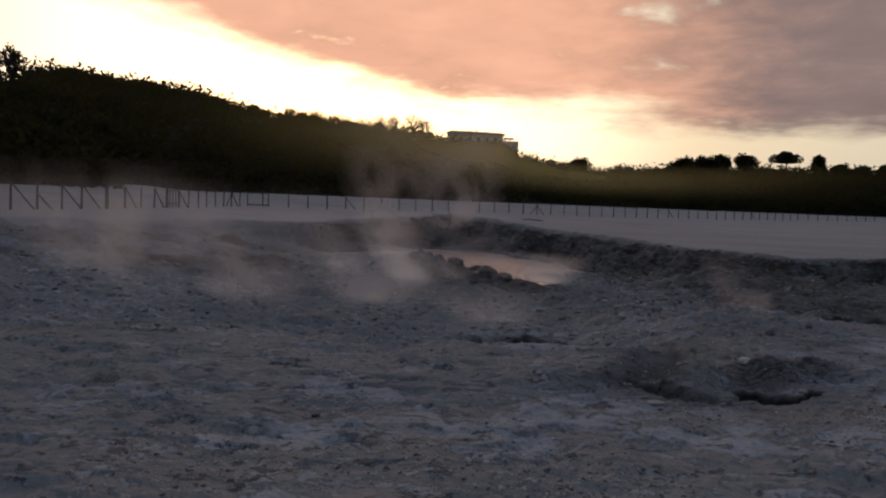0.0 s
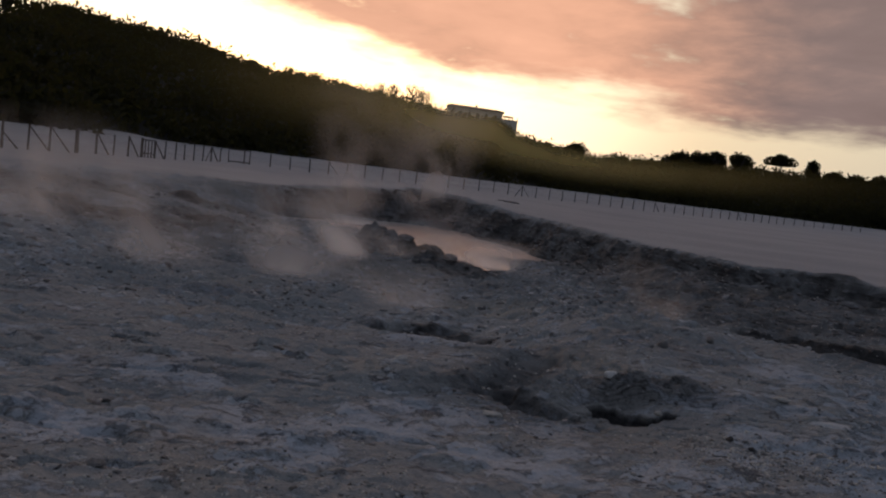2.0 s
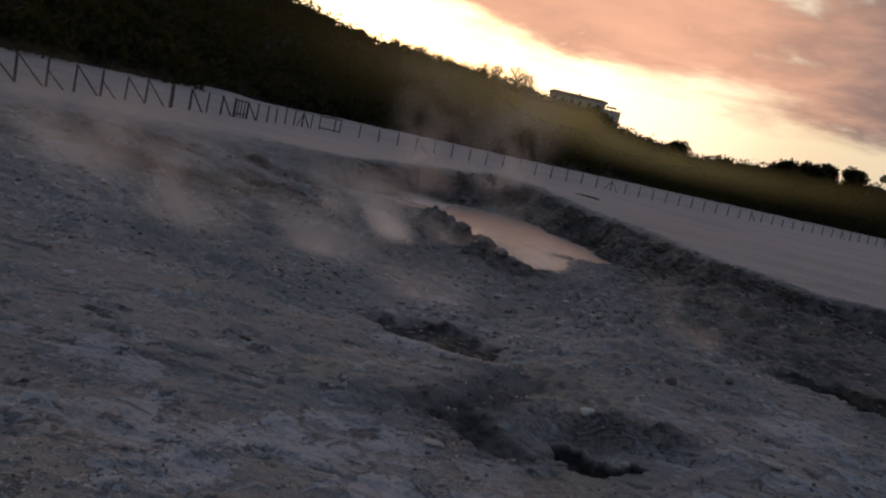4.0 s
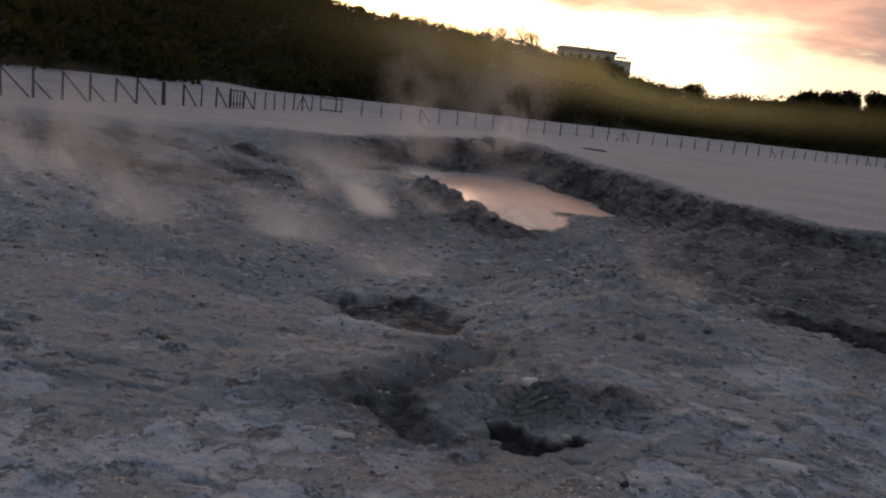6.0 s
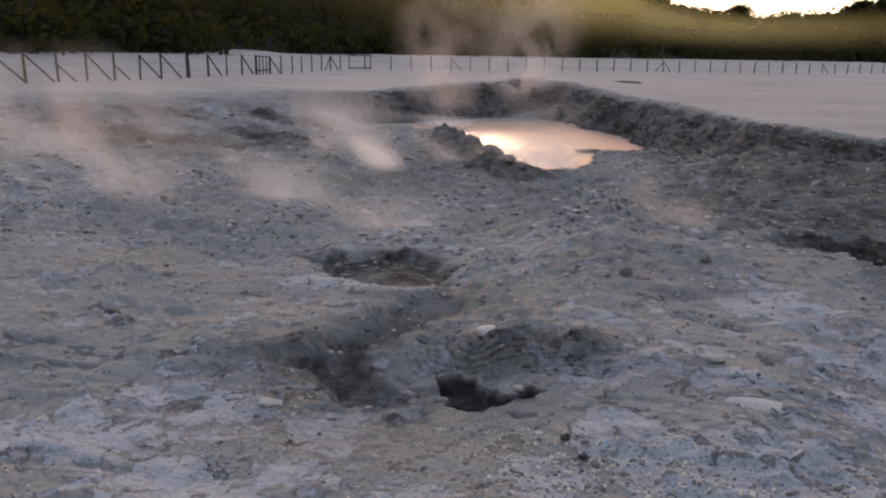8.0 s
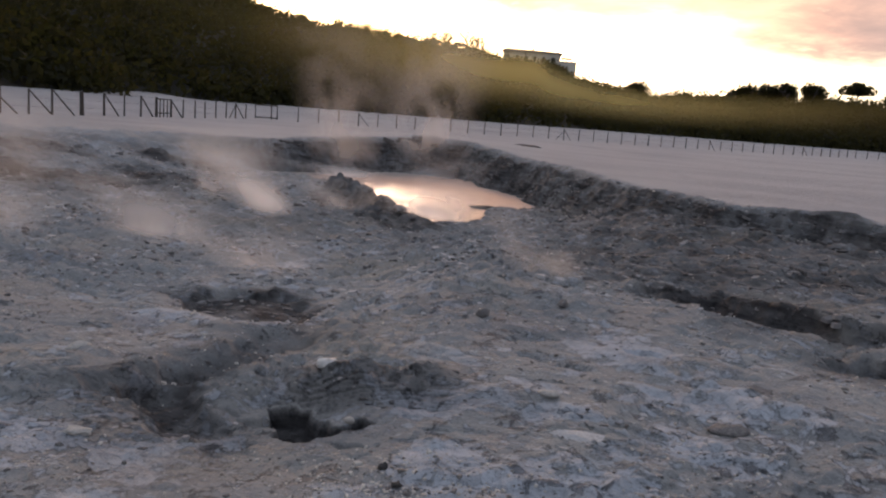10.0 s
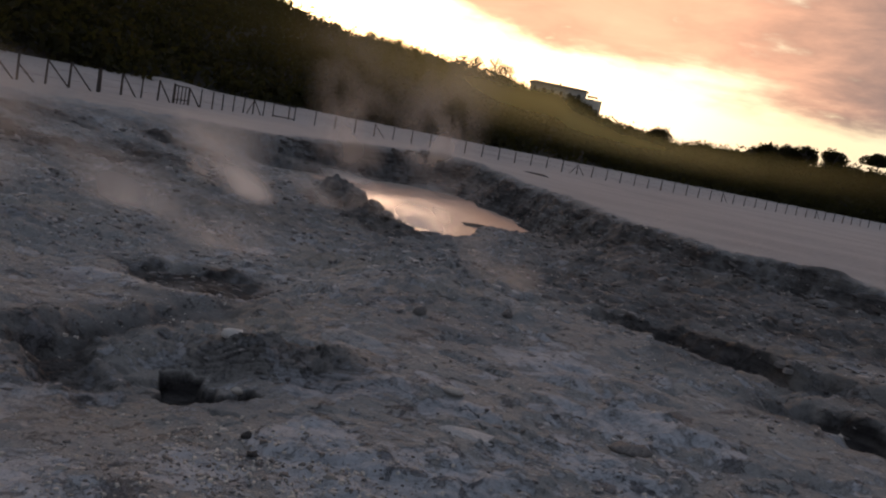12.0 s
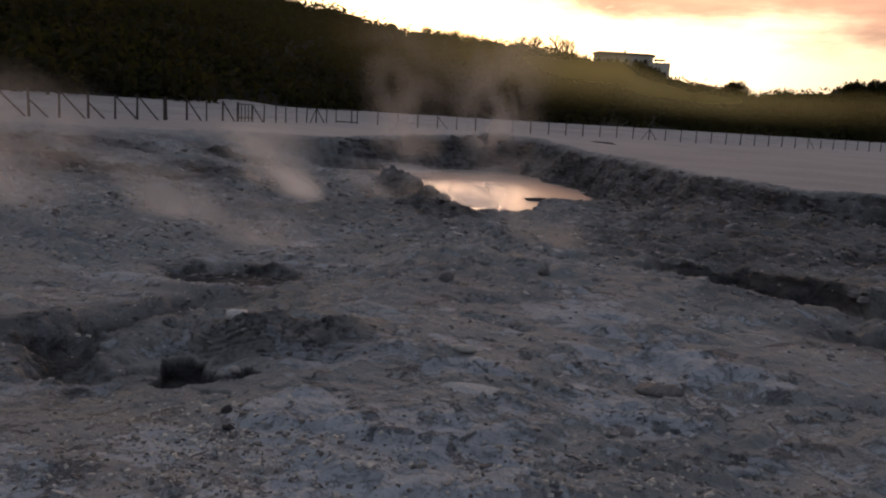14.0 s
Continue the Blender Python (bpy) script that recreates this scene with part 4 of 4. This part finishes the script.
def rubble_material():
    m, n, b, out = material("rubble")
    rnd = n.add("ShaderNodeNewGeometry").outputs["Random Per Island"]
    pos = n.add("ShaderNodeTexCoord").outputs["Object"]
    col = n.mix(n.span(rnd, 0.05, 0.75), rgb(0.09, 0.09, 0.095), rgb(0.66, 0.64, 0.60))
    n.link(n.mix(n.math("MULTIPLY", n.noise(pos, 30, 3), 0.5), col, rgb(0.28, 0.27, 0.26)), b.inputs["Base Color"])
    b.inputs["Roughness"].default_value = 0.9
    return m


def slabs():
    """Broken flakes of crust lying over one another, thickest on the rough ground by the pool."""
    rng = np.random.default_rng(23)
    n = 32000
    r = 3.4 * np.exp(rng.random(n) ** 0.62 * math.log(38 / 3.4))
    a = np.radians(rng.uniform(-50, 48, n))
    x, y = 3.6 + r * np.sin(a), -1.5 + r * np.cos(a)
    z, damp_shade, dust, salt = ground_height(x, y)
    d, side, where = along(x, y, RIM)
    want = np.interp(y, (9.5, 13, 16), (0.05, 0.4, 0.55)) + 0.5 * fbm(x / 1.4, y / 1.4, 3, 81)
    want = want + 0.7 * np.exp(-((x - 4.45) / 0.95) ** 4 - ((y - 8.35) / 0.4) ** 4)
    want = want + 0.5 * smooth(along(x, y, GULLY)[0], 0.7, 0.3) + 0.35 * smooth(along(x, y, TRENCH)[0], 1.6, 0.6)
    clear = ~inside(x, y, VENT) & ((np.hypot((x - 4.2) / 0.7, (y - 7.45) / 0.4) > 1) | (y > 7.9))
    ok = (rng.random(n) < want) & (z > WATER_Z + 0.04) & ((d > 0.7) | (side < 0)) & (side * (d > 0.5) <= 0) & clear
    x, y, z, damp_shade = x[ok], y[ok], z[ok], damp_shade[ok]
    plain = len(x)
    bx, by, run = [], [], []
    for (ax, ay), (cx, cy) in zip(RIM[3:-1], RIM[4:]):
        length = math.hypot(cx - ax, cy - ay)
        for k in range(int(length * 13)):
            t, inward = rng.random(), rng.uniform(0.55, 2.8)
            bx.append(ax + (cx - ax) * t + (cy - ay) / length * inward)
            by.append(ay + (cy - ay) * t - (cx - ax) / length * inward)
            run.append(math.atan2(cy - ay, cx - ax))
    bz, bd = ground_height(np.array(bx), np.array(by))[:2]
    x, y, z, damp_shade = np.append(x, bx), np.append(y, by), np.append(z, bz), np.append(damp_shade * 0.8, np.maximum(bd, 1.0))
    vs, fs = [], []
    m = 6
    for k in range(len(x)):
        size = 0.026 * math.exp(min(rng.normal(), 1.5) * 0.5) * (0.6 if y[k] < 11 else 0.8 if y[k] < 12.5 else 1 + 0.08 * (y[k] - 7))
        t = np.arange(m) * 2 * math.pi / m + rng.uniform(0, 1, m)
        rad = size * rng.uniform(0.55, 1.2, m)
        turn = rng.normal() * 0.6
        if k >= plain:
            size *= 1.15
            rad = rad * 1.3
            turn = run[k - plain] + rng.normal() * 0.2
        px, py = np.cos(t) * rad * (1.5 if k < plain else 1.9), np.sin(t) * rad * (0.8 if k < plain else 0.6)
        px, py = px * math.cos(turn) - py * math.sin(turn), px * math.sin(turn) + py * math.cos(turn)
        tilt = rng.normal(size=2) * 0.13
        lift = size * rng.uniform(0.06, 0.28)
        top = z[k] + lift + px * tilt[0] + py * tilt[1] + rng.normal(size=m) * size * 0.04
        vs.append(np.concatenate([np.stack([x[k] + px * 0.9, y[k] + py * 0.9, top], 1), np.stack([x[k] + px, y[k] + py, top - lift - size * 0.5], 1)]))
        b = 2 * m * k
        fs.append(tuple(range(b, b + m)))
        fs.extend((b + j, b + m + j, b + m + (j + 1) % m, b + (j + 1) % m) for j in range(m))
    ob = mesh_object("crust_slabs", np.concatenate(vs), fs, SLAB, False)
    at = ob.data.attributes.new("damp_shade", "FLOAT", "POINT")
    at.data.foreach_set("value", np.repeat(damp_shade, 2 * m).astype(np.float32))
    tagged(ob, "overlapping grey flakes of broken mineral crust", "rubble", kind="stuff")


def slab_material():
    m, n, b, out = material("slab")
    rnd = n.add("ShaderNodeNewGeometry").outputs["Random Per Island"]
    damp_shade = n.add("ShaderNodeAttribute", attribute_name="damp_shade").outputs["Fac"]
    pos = n.add("ShaderNodeTexCoord").outputs["Object"]
    col = n.mix(n.span(rnd, 0.0, 0.9), rgb(0.09, 0.09, 0.098), rgb(0.54, 0.54, 0.56))
    col = n.mix(n.span(n.noise(pos, 7, 5, 0.7), 0.4, 0.65, 0, 0.45), col, rgb(0.31, 0.295, 0.28))
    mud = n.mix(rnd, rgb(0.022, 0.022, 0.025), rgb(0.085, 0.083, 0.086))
    col = n.mix(n.math("MULTIPLY", damp_shade, 0.92), col, mud)
    n.link(col, b.inputs["Base Color"])
    b.inputs["Roughness"].default_value = 0.9
    bump(n, b, n.noise(pos, 40, 5, 0.7), 0.6, 0.02)
    return m


SLAB = slab_material()
RUBBLE = rubble_material()
rubble()
slabs()

# ---------------------------------------------------------------- steam


def steam_material(name, tint, scale, thin=0.25, thick=0.62):
    m, n, b, out = material(name)
    pos = n.add("ShaderNodeTexCoord").outputs["Object"]
    fade = n.add("ShaderNodeAttribute", attribute_name="fade").outputs["Fac"]
    drift = n.add("ShaderNodeVectorMath", operation="ADD")
    n.link(pos, drift.inputs[0])
    n.link(n.add("ShaderNodeObjectInfo").outputs["Location"], drift.inputs[1])
    pos = drift.outputs[0]
    puff = n.noise(n.stretch(pos, 1.0, 1.0, 0.75), scale, 4, 0.5, 0.8)
    dens = n.math("MULTIPLY", fade, n.span(puff, thin, thick))
    dif = n.add("ShaderNodeBsdfDiffuse")
    dif.inputs[0].default_value = tint
    tra = n.add("ShaderNodeBsdfTranslucent")
    tra.inputs[0].default_value = tint
    body = n.add("ShaderNodeMixShader")
    body.inputs[0].default_value = 0.8
    n.link(dif.outputs[0], body.inputs[1])
    n.link(tra.outputs[0], body.inputs[2])
    clear = n.add("ShaderNodeBsdfTransparent")
    mx = n.add("ShaderNodeMixShader")
    n.link(dens, mx.inputs[0])
    n.link(clear.outputs[0], mx.inputs[1])
    n.link(body.outputs[0], mx.inputs[2])
    n.link(mx.outputs[0], out.inputs[0])
    return m


STEAM = steam_material("steam", rgb(0.95, 0.95, 0.95), 0.6)


def steam(label, x, y, wide, tall, lean, density, layers, seed, deep=None, base=None):
    """A drifting wisp: curling layers of thin vapour, one behind another, that fade to nothing at their edges."""
    rng = np.random.default_rng(seed)
    nu, nv = 22, 26
    u, v = np.meshgrid(np.linspace(-1, 1, nu), np.linspace(0, 1, nv), indexing="ij")
    vs, fs, fades = [], [], []
    z0 = (height_at(x, y) if base is None else base) - 0.05
    grid = np.arange(nu * nv).reshape(nu, nv)
    quad = np.stack([grid[:-1, :-1], grid[1:, :-1], grid[1:, 1:], grid[:-1, 1:]], -1).reshape(-1, 4)
    for k in range(layers):
        ph = rng.uniform(0, 6, 3)
        tip = rng.uniform(0.5, 0.8) * min(tall, 3.0)
        w = wide * (0.5 + 0.6 * v ** 0.8) * rng.uniform(0.8, 1.1)
        px = u * w + lean * v ** 1.3 * tall + 0.16 * wide * np.sin(v * 6 + ph[0]) * v
        py = (k - (layers - 1) / 2) * (deep or wide) * 0.6 + 0.10 * wide * np.sin(u * 1.5 + v * 3 + ph[1]) - tip * v
        vs.append(np.stack([px, py, v * tall], -1).reshape(-1, 3))
        fs.append(quad + k * nu * nv)
        fades.append((density * (1 - u ** 2) ** 1.6 * smooth(v, 0, 0.2) * (1 - v) ** 0.9).ravel())
    ob = mesh_object("steam", np.concatenate(vs), np.concatenate(fs), STEAM)
    ob.location = (x, y, z0)
    at = ob.data.attributes.new("fade", "FLOAT", "POINT")
    at.data.foreach_set("value", np.concatenate(fades).astype(np.float32))
    return tagged(ob, label, "steam", "steam wisps", "stuff")


steam("warm mist drifting over the near end of the pool", 1.6, 26.4, 2.4, 1.0, -0.15, 0.55, 1, 18, 1.6, WATER_Z)
steam("warm steam hanging low over the mud pool", 1.0, 33.0, 3.4, 1.2, -0.2, 0.22, 1, 6, 2.0, WATER_Z)
steam("warm steam rising from the near edge of the pool", 2.6, 24.6, 2.2, 1.2, -0.2, 0.95, 2, 2, 1.0)
steam("low mist lying on the shallow arm of the pool", -4.6, 40.0, 4.2, 0.8, -0.2, 0.95, 1, 17, 2.0, WATER_Z)
steam("thin mist along the far bank of the pool", 1.0, 44.5, 5.0, 1.3, -0.2, 0.5, 1, 1, 2.0, WATER_Z)
steam("curl of steam drifting from a vent", -1.3, 22.0, 1.6, 2.4, -0.35, 0.68, 2, 3, 0.8)
steam("curl of steam drifting from a vent", -3.8, 24.5, 1.2, 2.2, -0.4, 0.6, 1, 21, 1.0)
steam("thin steam curling off the mud ridge", -0.4, 25.0, 1.3, 1.3, -0.2, 0.5, 1, 22, 0.8)
steam("faint bank of steam over the hollow ground", -5.6, 15.5, 5.2, 2.8, -0.2, 0.5, 1, 4)
steam("faint bank of steam over the hollow ground", -9.5, 20.5, 5.2, 3.4, -0.1, 0.42, 1, 5)
steam("tall thin column of steam before the hillside", -4.2, 42.0, 3.4, 9.0, -0.15, 0.4, 1, 15)
steam("tall thin column of steam before the hillside", -0.4, 46.0, 4.2, 10.0, -0.05, 0.45, 1, 16)
steam("small wisp of steam from a crack", 6.2, 14.4, 1.1, 1.3, -0.6, 0.42, 1, 7)
steam("small wisp of steam from a vent", 1.0, 15.2, 1.5, 1.1, -0.3, 0.5, 1, 8)
steam("small wisp of steam from a vent", -1.6, 16.5, 2.0, 1.6, -0.3, 0.55, 1, 9)


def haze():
    """Added sheet imitating lens glow on the hill, thickest below the crest and towards the sunset."""
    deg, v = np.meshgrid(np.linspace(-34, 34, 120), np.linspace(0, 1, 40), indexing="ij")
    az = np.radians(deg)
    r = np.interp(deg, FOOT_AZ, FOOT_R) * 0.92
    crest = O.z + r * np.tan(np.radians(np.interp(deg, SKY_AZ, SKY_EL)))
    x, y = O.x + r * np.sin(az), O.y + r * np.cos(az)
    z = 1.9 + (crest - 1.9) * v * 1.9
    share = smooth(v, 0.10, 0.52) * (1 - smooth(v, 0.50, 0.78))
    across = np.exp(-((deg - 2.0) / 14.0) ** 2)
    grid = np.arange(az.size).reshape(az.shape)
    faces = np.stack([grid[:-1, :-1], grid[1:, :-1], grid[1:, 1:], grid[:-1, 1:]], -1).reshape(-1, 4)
    ob = mesh_object("haze", np.stack([x, y, z], -1).reshape(-1, 3), faces, GLOW_SHEET)
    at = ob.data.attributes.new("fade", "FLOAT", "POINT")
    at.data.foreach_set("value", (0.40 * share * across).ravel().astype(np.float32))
    tagged(ob, "thin yellow sheet added to imitate glow before the wooded hillside", "haze", "steam wisps", "stuff")


# yellow tint stands in for sunset glare on the hill
GLOW_SHEET = steam_material("haze", rgb(0.95, 0.90, 0.42), 0.03, 0.0, 0.45)
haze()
